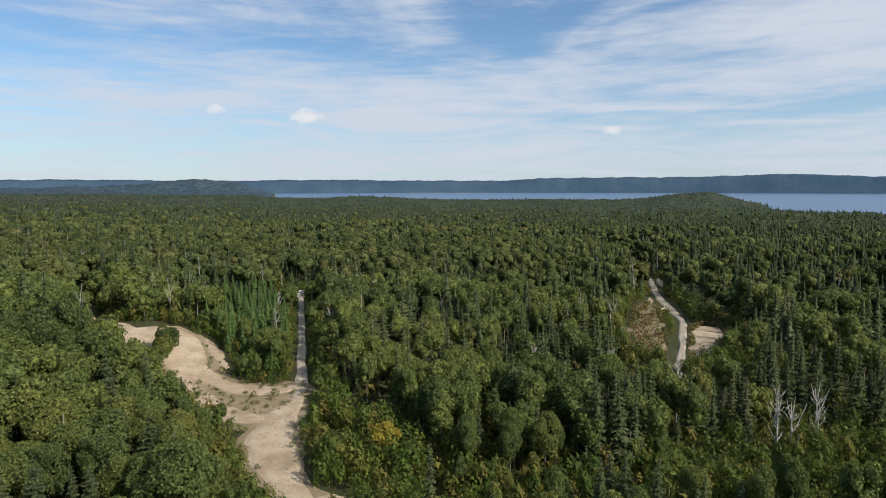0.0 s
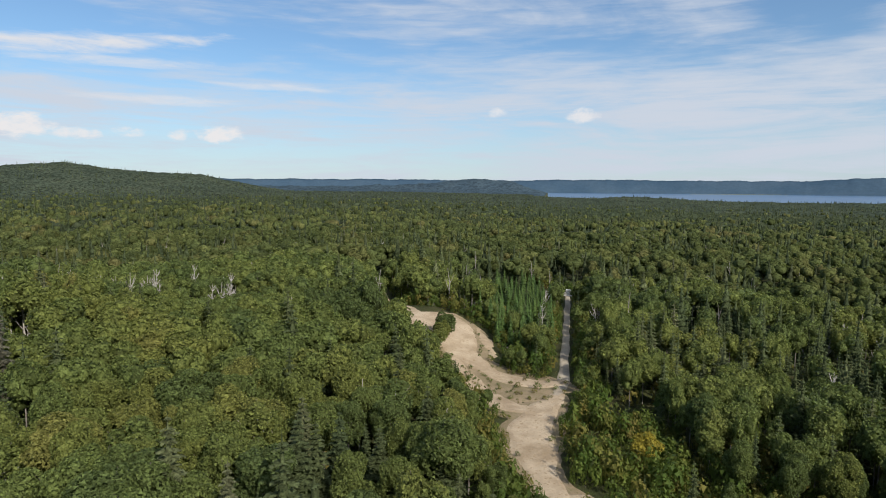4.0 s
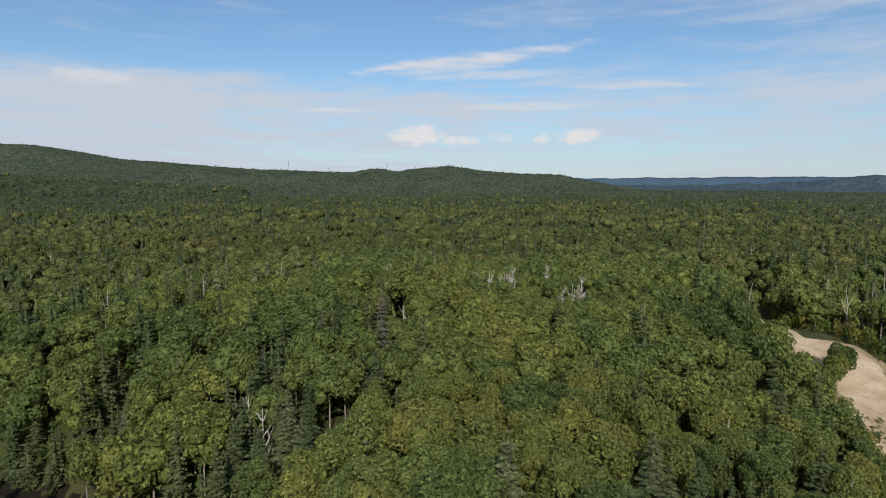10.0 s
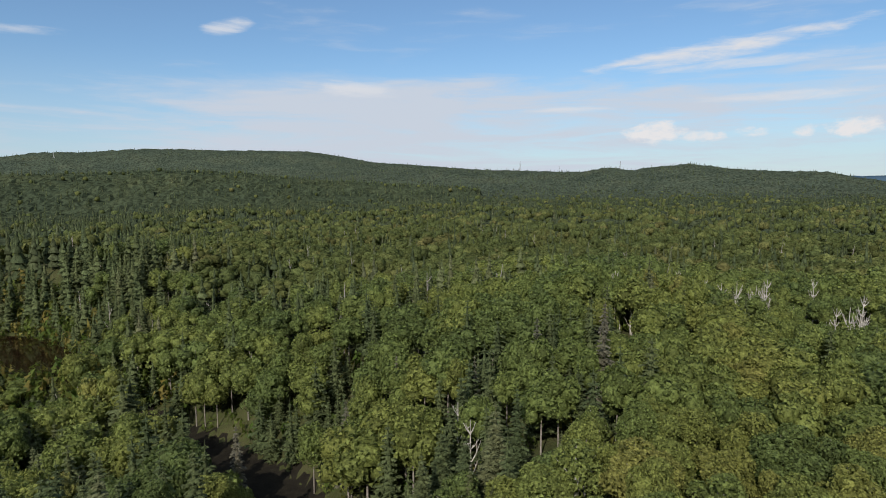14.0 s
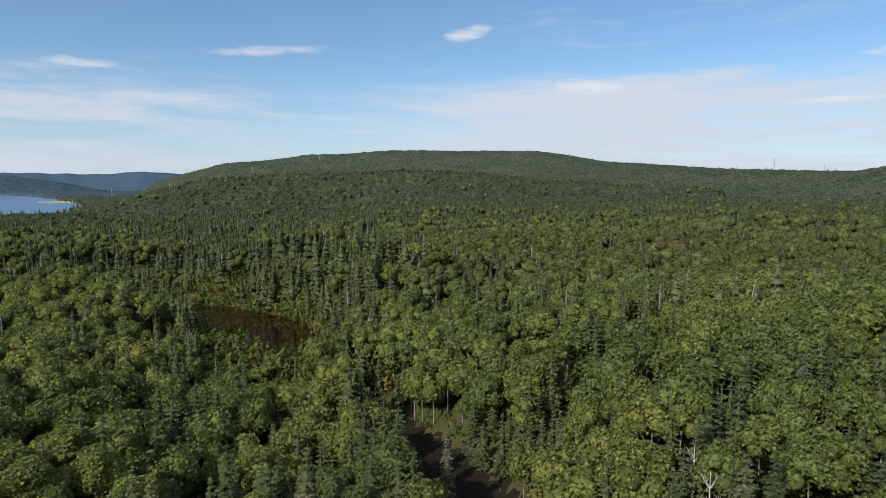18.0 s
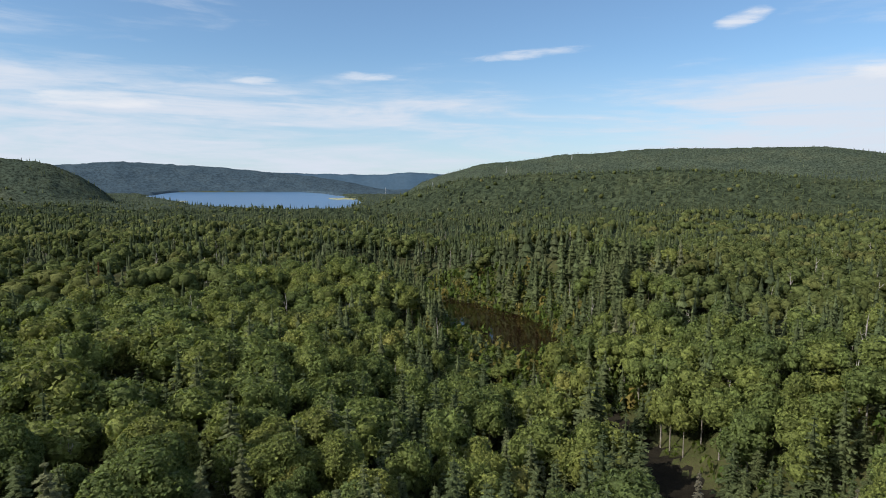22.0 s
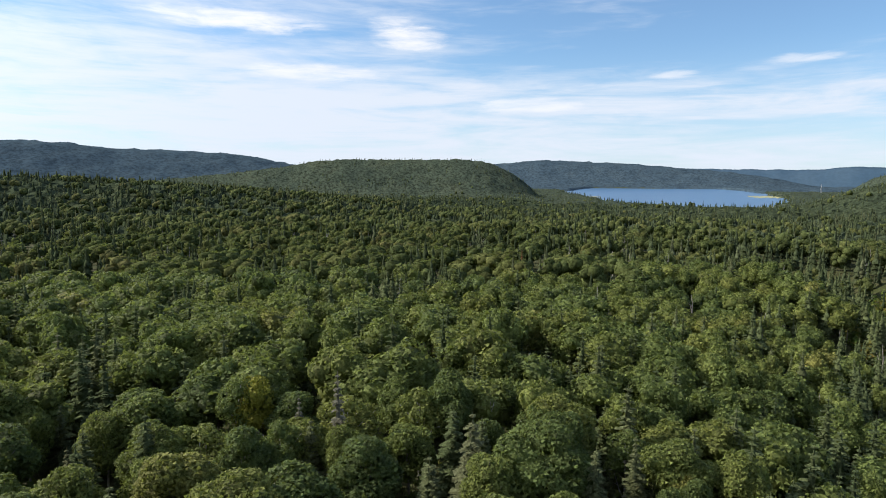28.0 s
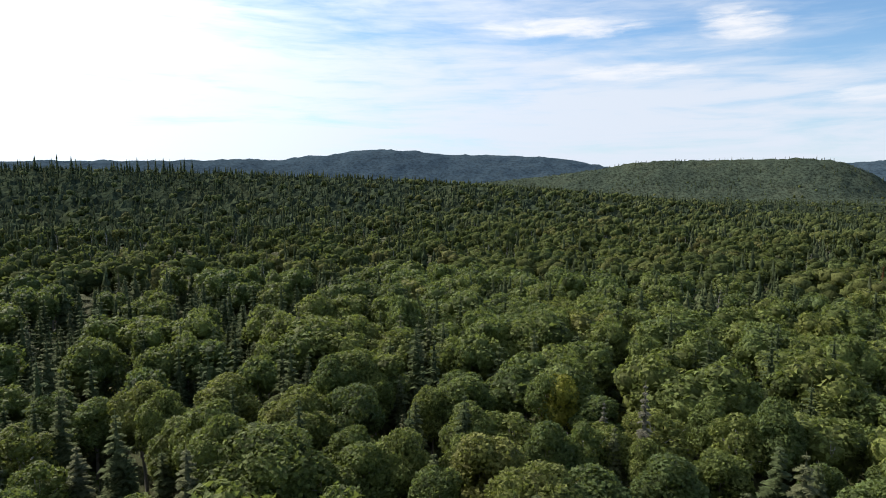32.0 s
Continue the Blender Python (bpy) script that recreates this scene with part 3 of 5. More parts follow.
tagged(new("weedy_clearing", strip_mesh("weedy_clearing", YARD, YARD_W, 0.16, M_WEED, 9, 1.3, seed=6)), "disturbed clearing with dry weeds and gravel", "clearing", kind="structure")
tagged(new("sand_pad", strip_mesh("sand_pad", PAD, PAD_W, 0.16, M_SAND, 7, 1.1, seed=7)), "bare sand patch beside the gravel road", "clearing", kind="structure")

tagged(new("weedy_island", strip_mesh("weedy_island", ISLAND, ISLAND_W, 0.12, M_WEED, 9, 0.4, 0.8, seed=8)), "low weedy gravel island where the tracks part", "clearing", kind="structure")
for k, (a, b, w) in enumerate(BARE):
    mid = ((a[0] + b[0]) / 2, (a[1] + b[1]) / 2)
    tagged(new("sand_patch", strip_mesh("sand_patch", [a, mid, b], [0.2, w, 0.3], 0.12, M_SAND, 7, 0.5, 0.35, seed=20 + k)), "small bare sand slope among shrubs", "sand", kind="structure")
for k, (a, b, w) in enumerate(ROCKS):
    mid = ((a[0] + b[0]) / 2, (a[1] + b[1]) / 2)
    tagged(new("gravel_patch", strip_mesh("gravel_patch", [a, mid, b], [0.2, w, 0.3], 0.12, M_ROCK, 7, 0.5, 0.35, seed=30 + k)), "grey stony patch among shrubs", "gravel", kind="structure")


# ---- far ridges ----
def far_ridge(name, dist, crest, label, mat, seed):
    az = np.arange(crest[0][0], crest[-1][0] + 0.05, 0.12)
    el = np.interp(az, [c[0] for c in crest], [c[1] for c in crest])
    x0 = az * 60.0
    top = 50 + dist * np.tan(el * DEG) + waves(x0, x0 * 0, 160, seed) * 5 + waves(x0, x0 * 0, 18, seed + 1, 2) * 0.7
    rows = []
    for dr, k in ((-230, 0.0), (-150, 0.45), (-60, 0.85), (0, 1.0), (110, 0.0)):
        rows.append((dist + dr, np.where(k > 0, top * k, -4.0)))
    a = np.radians(az)
    xs = np.stack([CX + r * np.cos(a) for r, _ in rows])[:, ::-1]
    ys = np.stack([CY + r * np.sin(a) for r, _ in rows])[:, ::-1]
    zs = np.stack([z for _, z in rows])[:, ::-1]
    tagged(new(name, grid_mesh(name, xs, ys, zs, mat)), label, "hills", kind="structure")


# both backdrops carry their haze as a blue base colour
far_ridge("backdrop_shore", 4680, [(-62, 0.5), (-40, 0.6), (-35.4, 0.67), (-29, 0.91), (-23, 0.74), (-16, 0.73), (-9, 0.66), (-6, 0.47), (4, 0.49), (11.5, 0.59), (18, 0.49), (24, 0.48), (28, 0.56), (35, 0.53), (44, 0.5), (54, 0.4)], "long low hills across the bay, tinted blue for haze", M_HAZE_HILLS, 11)
far_ridge("backdrop_valley", 4650, [(110, 0.2), (121, 1.0), (124, 1.15), (127, 0.91), (133, 0.96), (139, 1.1), (150, 1.2), (160, 0.6)], "hills beyond the lake valley, tinted faint blue for haze", M_HAZE_HILLS, 12)


# ---- trees ----
def ball(centre, radii, rng, rings=4, sides=7, rough=0.18):
    """A lumpy closed body."""
    co, faces = [[0, 0, 1]], []
    for k in range(1, rings):
        ph = math.pi * k / rings
        for j in range(sides):
            th = TAU * (j + 0.5 * (k % 2)) / sides
            co.append([math.sin(ph) * math.cos(th), math.sin(ph) * math.sin(th), math.cos(ph)])
    co.append([0, 0, -1])
    co = np.array(co) * (1 + rng.uniform(-rough, rough, (len(co), 1)))
    last = len(co) - 1
    for j in range(sides):
        faces.append([0, 1 + j, 1 + (j + 1) % sides])
        b = 1 + (rings - 2) * sides
        faces.append([last, b + (j + 1) % sides, b + j])
        for k in range(rings - 2):
            p, q = 1 + k * sides, 1 + (k + 1) * sides
            faces += [[p + j, q + j, q + (j + 1) % sides], [p + j, q + (j + 1) % sides, p + (j + 1) % sides]]
    return co * np.array(radii) + np.array(centre), np.array(faces)


def tube(points, radii, sides=6):
    """A tapering stem along points."""
    points = [np.array(p, float) for p in points]
    co, faces = [], []
    for k, (p, r) in enumerate(zip(points, radii)):
        d = points[min(k + 1, len(points) - 1)] - points[max(k - 1, 0)]
        d /= np.linalg.norm(d) + 1e-9
        u = np.cross(d, (0.3, 1, 0.2))
        u /= np.linalg.norm(u)
        v = np.cross(d, u)
        for j in range(sides):
            a = TAU * j / sides
            co.append(p + r * (u * math.cos(a) + v * math.sin(a)))
        if k:
            a0, b0 = (k - 1) * sides, k * sides
            for j in range(sides):
                j2 = (j + 1) % sides
                faces += [[a0 + j, a0 + j2, b0 + j2], [a0 + j, b0 + j2, b0 + j]]
    return np.array(co), np.array(faces)


def join(pieces):
    cos, faces, base = [], [], 0
    for c, f in pieces:
        cos.append(c)
        faces.append(f + base)
        base += len(c)
    return np.concatenate(cos), np.concatenate(faces)


def sprays(centre, normal, size, rng):
    """Leaf sprays: one three-cornered blade at each place."""
    n = len(centre)
    u = np.cross(normal, rng.normal(size=(n, 3)))
    u /= np.linalg.norm(u, axis=1)[:, None] + 1e-9
    v = np.cross(normal, u)
    s = size[:, None]
    co = np.stack([centre - u * s * 0.5 - v * s * 0.3, centre + u * s * 0.5 - v * s * 0.25, centre + v * s * 0.6], 1).reshape(-1, 3)
    return co, np.arange(n * 3).reshape(n, 3)


def broadleaf(seed, blades, lobes=11, puffs=7, size=0.34, squat=1.0, deep=0.32, limbs=5, inner=(4, 6), core=0.74):
    """A broadleaf tree 14 m high: crown, trunk and limbs. The crown is heaped up from lobes, each lobe from puffs of leaves."""
    rng = np.random.RandomState(seed)
    height, wide = 14.0, rng.uniform(3.1, 3.8) * squat
    axes = np.array([wide, wide, height * deep])
    centre = np.array([0, 0, height * (0.98 - deep)])
    k = np.arange(lobes) + 0.5
    up = 1 - 1.75 * k / lobes
    turn = k * 2.39996 + rng.uniform(0, TAU)
    d = np.stack([np.sqrt(np.maximum(0, 1 - up * up)) * np.cos(turn), np.sqrt(np.maximum(0, 1 - up * up)) * np.sin(turn), up], -1) + rng.normal(size=(lobes, 3)) * 0.2
    d /= np.linalg.norm(d, axis=1)[:, None]
    spot = d * rng.uniform(0.50, 0.66, (lobes, 1)) * axes + centre
    big = wide * rng.uniform(0.40, 0.62, lobes) * (11 / lobes) ** 0.35
    # leaves over the outer skin of the heap, pushed in and out by puffs
    many = blades * 5
    own = rng.choice(lobes, many, p=big ** 2 / np.sum(big ** 2))
    q = rng.normal(size=(many, 3)) + d[own] * 0.5 + [0, 0, 0.35]
    q /= np.linalg.norm(q, axis=1)[:, None]
    knob = rng.normal(size=(lobes, puffs, 3)) + [0, 0, 0.2]
    knob /= np.linalg.norm(knob, axis=2)[:, :, None]
    swell = np.max(np.einsum("nj,npj->np", q, knob[own]), axis=1)
    leaf = spot[own] + q * (big[own] * (0.80 + 0.30 * sstep(swell, 0.55, 1.0) + rng.uniform(-0.10, 0.10, many)))[:, None]
    gap = np.linalg.norm(leaf[:, None] - spot[None], axis=2) / big[None]
    gap[np.arange(many), own] = 9.0
    low = sstep((leaf[:, 2] - centre[2]) / axes[2], -1.0, 0.1)
    ok = np.where((gap.min(axis=1) > 0.84) & (rng.uniform(0, 1, many) < 0.35 + 0.65 * low))[0][:blades]
    leaf, out, blades = leaf[ok], q[ok], len(ok)
    normal = out * 0.8 + [0, 0, 0.2] + rng.normal(size=(blades, 3)) * 0.58
    normal /= np.linalg.norm(normal, axis=1)[:, None]
    pieces = [sprays(leaf, normal, rng.uniform(0.55, 1.45, blades) * size, rng)]
    for p, b in zip(spot, big):
        pieces.append(ball(p, (b * core, b * core, b * core * 0.9), rng, inner[0], inner[1], 0.2))
    lean = rng.normal(size=2) * 0.3
    trunk = tube([(0, 0, -1.5), (lean[0] * 0.4, lean[1] * 0.4, 3), (lean[0], lean[1], 7), (lean[0] * 1.4, lean[1] * 1.4, 11)], [0.24, 0.19, 0.13, 0.04], 5)
    arms = []
    for j in range(min(limbs, lobes)):
        arms.append(tube([(lean[0], lean[1], 4.5 + j * 0.6), spot[j] * 0.6 + centre * 0.4 - [0, 0, 0.8], spot[j] + d[j] * big[j] * 1.05], [0.10, 0.07, 0.025], 4))
    return join(pieces), trunk, arms


def conifer(seed, tiers, arms, sprigs=4, slim=1.0):
    """A spruce or fir, 14 m high: drooping arms set with sprigs."""
    rng = np.random.RandomState(seed)
    height, wide = 14.0, rng.uniform(1.9, 2.5) * slim
    cos = []
    for k in range(tiers):
        f = (k + rng.uniform(0, 0.7)) / tiers
        z = height * (0.10 + 0.89 * f)
        reach = wide * (1 - f) ** 0.8 * rng.uniform(0.75, 1.15) + 0.12
        turn = rng.uniform(0, TAU)
        n = max(4, int(arms * (1 - f * 0.5)))
        for j in range(n):
            a = turn + TAU * j / n + rng.uniform(-0.3, 0.3)
            r = reach * rng.uniform(0.65, 1.15)
            out = np.array([math.cos(a), math.sin(a), 0.0])
            side = np.array([-math.sin(a), math.cos(a), 0.0])
            drop = -r * rng.uniform(0.15, 0.42)
            root, tip = np.array([0, 0, z + 0.2]), np.array([0, 0, z + drop]) + out * r
            for g in range(sprigs):
                s = 0.25 + 0.65 * (g + rng.uniform(0.2, 0.8)) / sprigs
                p = root + (tip - root) * s + [0, 0, 0.10 * r * s]
                long = r * (0.52 - 0.30 * s) * (4 / max(sprigs, 3)) ** 0.5 + 0.10
                w = out * (0.10 + 0.11 * r) * (4 / max(sprigs, 2)) ** 0.5
                for sg in (-1, 1):
                    cos.append([p - w, p + w, p + out * long * 0.55 + side * sg * long + [0, 0, -0.3 * long + rng.normal() * 0.05]])
            w = side * (0.05 + 0.09 * r)
            m = root * 0.35 + tip * 0.65 + [0, 0, 0.08 * r]
            cos.append([m - w, m + w, tip])
    co = np.array(cos).reshape(-1, 3)
    top = np.array([[0.09, 0, height * 0.92], [-0.05, 0.08, height * 0.92], [-0.05, -0.08, height * 0.92], [0, 0, height * 1.03]])
    core = tube([(0, 0, height * 0.10), (0, 0, height * 0.5), (0, 0, height * 0.97)], [wide * 0.42, wide * 0.22, 0.03], 6)
    wood = tube([(0, 0, -1.5), (0, 0, height * 0.5), (0, 0, height * 0.96)], [0.19, 0.11, 0.02], 5)
    return join([(co, np.arange(len(co)).reshape(-1, 3)), (top, np.array([[0, 1, 3], [1, 2, 3], [2, 0, 3]])), core]), wood


def snag(seed, height=9.0, forks=7):
    """A dead, barkless tree."""
    rng = np.random.RandomState(seed)
    lean = rng.normal(size=2) * 0.5
    pts = [np.array([lean[0] * f * f, lean[1] * f * f, -1 + (height + 1) * f]) + np.array([*rng.normal(size=2) * 0.06 * (f > 0), 0]) for f in np.linspace(0, 1, 7)]
    wood = [tube(pts, np.linspace(0.19, 0.03, 7), 6)]
    limbs = []
    for k in range(forks):
        f = rng.uniform(0.38, 0.92)
        root = pts[int(f * 6)]
        a, r = rng.uniform(0, TAU), rng.uniform(0.9, 2.4) * (1.3 - f)
        d = np.array([math.cos(a), math.sin(a), rng.uniform(0.8, 2.0)])
        p1 = root + d * r * 0.5
        p2 = root + d * r + np.array([0, 0, 0.35 * r])
        twigs = [tube([root, p1, p2], [0.09, 0.06, 0.02], 4)]
        for s in (-1, 1):
            q = p1 + (p2 - p1) * rng.uniform(0.1, 0.6)
            e = q + np.array([-d[1] * s, d[0] * s, 0.6]) * r * 0.4
            twigs.append(tube([q, (q + e) / 2 + [0, 0, 0.05], e], [0.05, 0.035, 0.012], 3))
        limbs.append(join(twigs))
    return join(wood), limbs


def part(name, mesh, parent, label=""):
    ob = new(name, mesh)
    ob.parent = parent
    return tagged(ob, label)


def piece_mesh(name, piece, mat, smooth=False):
    return mesh_from(name, piece[0], piece[1], mat, None, True)


def tree_thing(name, crown, wood, crown_mat, wood_mat, label, category, group="", limbs=None):
    top = new(name)
    for limb in limbs or ():
        part("limb", piece_mesh("limb", limb, wood_mat, True), top)
    part("trunk", piece_mesh("trunk", wood, wood_mat, True), top)
    part("crown", piece_mesh("crown", crown, crown_mat), top)
    return tagged(top, label, category, group)


def pose_tree(x, y, z, turn, sx, sz):
    return Matrix.LocRotScale((x, y, z), Euler((0, 0, turn)), (sx, sx, sz))


def scatter(name, templates, mat, x, y, z, turn, sx, sz, kind, tint, label, category):
    """Many trees joined into one mesh."""
    cos, faces, tints, base = [], [], [], 0
    for k, (co, fa) in enumerate(templates):
        sel = np.where(kind == k)[0]
        if not len(sel):
            continue
        c, s = np.cos(turn[sel])[:, None], np.sin(turn[sel])[:, None]
        px = (co[None, :, 0] * c - co[None, :, 1] * s) * sx[sel][:, None] + x[sel][:, None]
        py = (co[None, :, 0] * s + co[None, :, 1] * c) * sx[sel][:, None] + y[sel][:, None]
        pz = co[None, :, 2] * sz[sel][:, None] + z[sel][:, None]
        cos.append(np.stack([px, py, pz], -1).reshape(-1, 3))
        faces.append((fa[None] + (np.arange(len(sel)) * len(co))[:, None, None]).reshape(-1, 3) + base)
        tints.append(np.repeat(tint[sel], len(co)))
        base += len(sel) * len(co)
    if not cos:
        return
    me = mesh_from(name, np.concatenate(cos), np.concatenate(faces), mat, np.concatenate(tints), True)
    tagged(new(name, me), label, category, kind="stuff")


def cone_stack(seed, levels, sides):
    """A spruce seen from afar: ragged skirts one over another."""
    rng = np.random.RandomState(seed)
    wide, pieces = rng.uniform(1.8, 2.4), []
    for k in range(levels):
        f = k / levels
        z0, z1 = 1.2 + 12.0 * f, min(14.2, 1.2 + 12.0 * f + 13.0 * 1.35 / levels)
        a = TAU * np.arange(sides) / sides + rng.uniform(0, TAU)
        r = wide * (1 - f) ** 0.9 * rng.uniform(0.65, 1.2, sides)
        co = np.stack([r * np.cos(a), r * np.sin(a), z0 + rng.uniform(-0.5, 0.5, sides)], -1)
        co = np.concatenate([co, [[rng.normal() * 0.1, rng.normal() * 0.1, z1]]])
        pieces.append((co, np.array([[j, (j + 1) % sides, sides] for j in range(sides)])))
    return join(pieces)


BROAD_NEAR = [broadleaf(100 + k, 5000, 11, 9, 0.32, 1.0, 0.32 + 0.05 * (k % 2)) for k in range(7)]
BIRCH_NEAR = [broadleaf(150 + k, 2200, 9, 7, 0.34, 0.75, 0.36, 7, (3, 5), 0.6) for k in range(2)]
BROAD_MID = [broadleaf(200 + k, 900, 10, 7, 0.58, 1.05, 0.33, 0, (3, 6), 0.86) for k in range(6)]
BROAD_OFF = [broadleaf(250 + k, 520, 9, 6, 0.62, 1.05, 0.33, 0, (3, 5), 0.86) for k in range(6)]
BROAD_FAR = [broadleaf(300 + k, 66, 5, 5, 1.0, 1.1, 0.32, 0, (3, 5), 0.96)[0] for k in range(6)]
BROAD_DOT = [join([ball((math.cos(a) * 1.5, math.sin(a) * 1.5, 9.4 + h), (2.5, 2.5, 3.2), np.random.RandomState(60 + k), 3, 4, 0.3) for a, h in ((k, 0), (k + 2.1, -0.9), (k + 4.2, 0.5))]) for k in range(5)]
BROAD_SPECK = [ball((0, 0, 9.0), (3.3, 3.3, 4.4), np.random.RandomState(70 + k), 3, 4, 0.36) for k in range(5)]
CONE_NEAR = [conifer(400 + k, 21, 9, 4) for k in range(6)]
CONE_MID = [(join([conifer(500 + k, 12, 6, 1, 1.3)[0], cone_stack(520 + k, 8, 6)]),) for k in range(5)]
CONE_CLOSE = [conifer(540 + k, 15, 7, 2, 1.1) for k in range(5)]
CONE_FAR = [cone_stack(600 + k, 5, 5) for k in range(5)]
CONE_DOT = [cone_stack(650 + k, 3, 4) for k in range(4)]

# where trees may stand
def open_ground(x, y):
    """Distance to the nearest place with no trees."""
    d = sand_distance(x, y)
    for line, w, gap in ((SPUR, SPUR_W, 0.7), (LANE, LANE_W, 0.4), (GRAVEL, GRAVEL_W, 1.0), (YARD, YARD_W, 1.0), (PAD, PAD_W, 1.0), (RIVER, RIVER_W, -0.6)):
        d = np.minimum(d, poly_distance(x, y, line, w) - gap)
    for a, b, w in BARE + ROCKS:
        d = np.minimum(d, poly_distance(x, y, [a, b], [w, w]))
    return d


def lay_out(r0, r1, space, seed, clear=0.9):
    """Places on a jittered net in the ring from r0 to r1 that the land shows."""
    rng = np.random.RandomState(seed)
    n = int(r1 / space) + 1
    x, y = np.meshgrid(np.arange(-n, n + 1) * space, np.arange(-n, n + 1) * space)
    x, y = x.ravel(), y.ravel()
    x = x + (np.round(y / space) % 2) * space / 2 + rng.uniform(-0.42, 0.42, len(x)) * space + CX
    y = y + rng.uniform(-0.42, 0.42, len(y)) * space + CY
    az, r = heading(x, y), np.hypot(x - CX, y - CY)
    ok = (r >= r0) & (r < r1) & (az > np.where(r < 36, -61, np.where(r < 250, -52, -43))) & (az < np.where(r < 36, 301, np.where(r < 250, 242, 229)))
    x, y, az, r = x[ok], y[ok], az[ok], r[ok]
    d = open_ground(x, y)
    ok = d > np.where(r < 400, clear, 3.0)
    ok &= (lake_mask(az, r) < 0.02) & (sea_mask(az, r) < 0.02)
    return x[ok], y[ok], az[ok], r[ok], d[ok], rng


def stand_tint(x, y, rng):
    """Hue of the trees: stands of one kind, a little uneven from tree to tree."""
    return np.clip(0.45 + 0.42 * waves(x, y, 46, 61, 3) + rng.normal(size=len(x)) * 0.17, 0.01, 1.0)


def conifer_share(x, y, az, r):
    p = 0.20 + 0.6 * sstep(0.6 * waves(x, y, 120, 21, 3) + 0.7 * waves(x, y, 38, 22, 2), -0.05, 0.45)
    p = p + 0.35 * sstep(az, -5, -30) + 0.45 * sstep(az, 97, 106) * sstep(az, 126, 118) * sstep(r, 130, 170)
    p = p - 0.28 * sstep(az, 30, 40) * sstep(az, 74, 64) * sstep(r, 170, 130)
    p = p + 0.40 * sstep(r, 300, 620) + 0.3 * sstep(r, 640, 850) + 0.22 * sstep(az, 96, 104) * sstep(az, 134, 122) * sstep(r, 160, 120) + 0.5 * sstep(az, 76, 86) * sstep(az, 130, 125) * sstep(r, 520, 650)
    p = p + 0.25 * sstep(az, 114, 122) * sstep(az, 152, 142) * sstep(r, 170, 220) + 0.34 * sstep(az, 172, 200) + 0.1 * sstep(az, 178, 190) * sstep(r, 220, 330)
    river = poly_distance(x, y, RIVER, RIVER_W)
    p = p + 0.25 * sstep(river, 26, 8) * sstep(az, 98, 104)
    young = poly_distance(x, y, [(118, 36), (150, 46)], [6, 8])
    return np.clip(np.where(young < 0, 0.92, p), 0.04, 0.95)


def sizes(x, y, az, r, d, con, rng):
    n = len(x)
    tall = np.where(con, rng.uniform(0.42, 0.80, n), rng.uniform(0.55, 0.73, n)) * (1 + 0.12 * waves(x, y, 90, 8, 2))
    wide = tall * np.where(con, rng.uniform(1.0, 1.65, n), rng.uniform(0.74, 1.22, n))
    west = sstep(az, 120, 142) * sstep(r, 260, 150)
    wide = wide * (1 + 0.34 * west * (~con))
    tall = tall * (1 + 0.18 * west * (~con))
    low_bank = poly_distance(x, y, [(-44, 130), (-60, 156)], [10, 13])
    tall = tall * np.where(low_bank < 0, 0.42, 1.0)
    high_bank = poly_distance(x, y, [(-100, 214), (-70, 204), (-44, 184)], [13, 13, 13])
    tall = tall * np.where((high_bank < 0) & con, 1.12, 1.0)
    wide = wide * np.where((high_bank < 0) & con, 1.15, 1.0)
    young = poly_distance(x, y, [(118, 36), (150, 46)], [6, 8])
    k = np.where(young < 0, 0.42, 1.0) * np.where(d < 4, 0.7, 1.0)
    side = np.minimum(sand_distance(x, y), poly_distance(x, y, GRAVEL[:5], GRAVEL_W[:5]) + 1)
    k = k * np.where(side < 6, 0.66, 1.0) * np.where((side < 12) & (y < 0), 0.8, 1.0)
    gully = poly_distance(x, y, RIVER[6:11], RIVER_W[6:11])
    k = np.where((gully < 13) & (d > 0.9), 1.08, k)
    shrubby = np.minimum(poly_distance(x, y, [(56, 5), (70, 8), (81, 15)], [7, 7, 4]), poly_distance(x, y, [(60, -34), (66, -50)], [8, 8]))
    k = k * np.where(shrubby < 0, 0.30, 1.0)
    k = k * np.where(poly_distance(x, y, [(56, -6), (61, -30)], [5, 6]) < 0, 0.5, 1.0)
    k = k * np.where(poly_distance(x, y, [(88, -32), (101, -41)], [8, 11]) < 0, 0.33, 1.0)
    south = sstep(az, 16, 4) * sstep(r, 150, 110)
    k = k * (1 - 0.16 * south)
    wide = wide * (1 - 0.2 * south)
    k = k * (1 - 0.5 * np.exp(-((x - 84) ** 2 + (y - 84) ** 2) / (2 * 7 ** 2))) * (1 - 0.35 * np.exp(-((x - 80) ** 2 + (y - 101) ** 2) / (2 * 8 ** 2)))
    small = con & (rng.uniform(0, 1, n) < 0.3)
    k = k * np.where(small, 0.62, 1.0)
    return wide * k, tall * k * np.where(con, 1.12, 1.0)


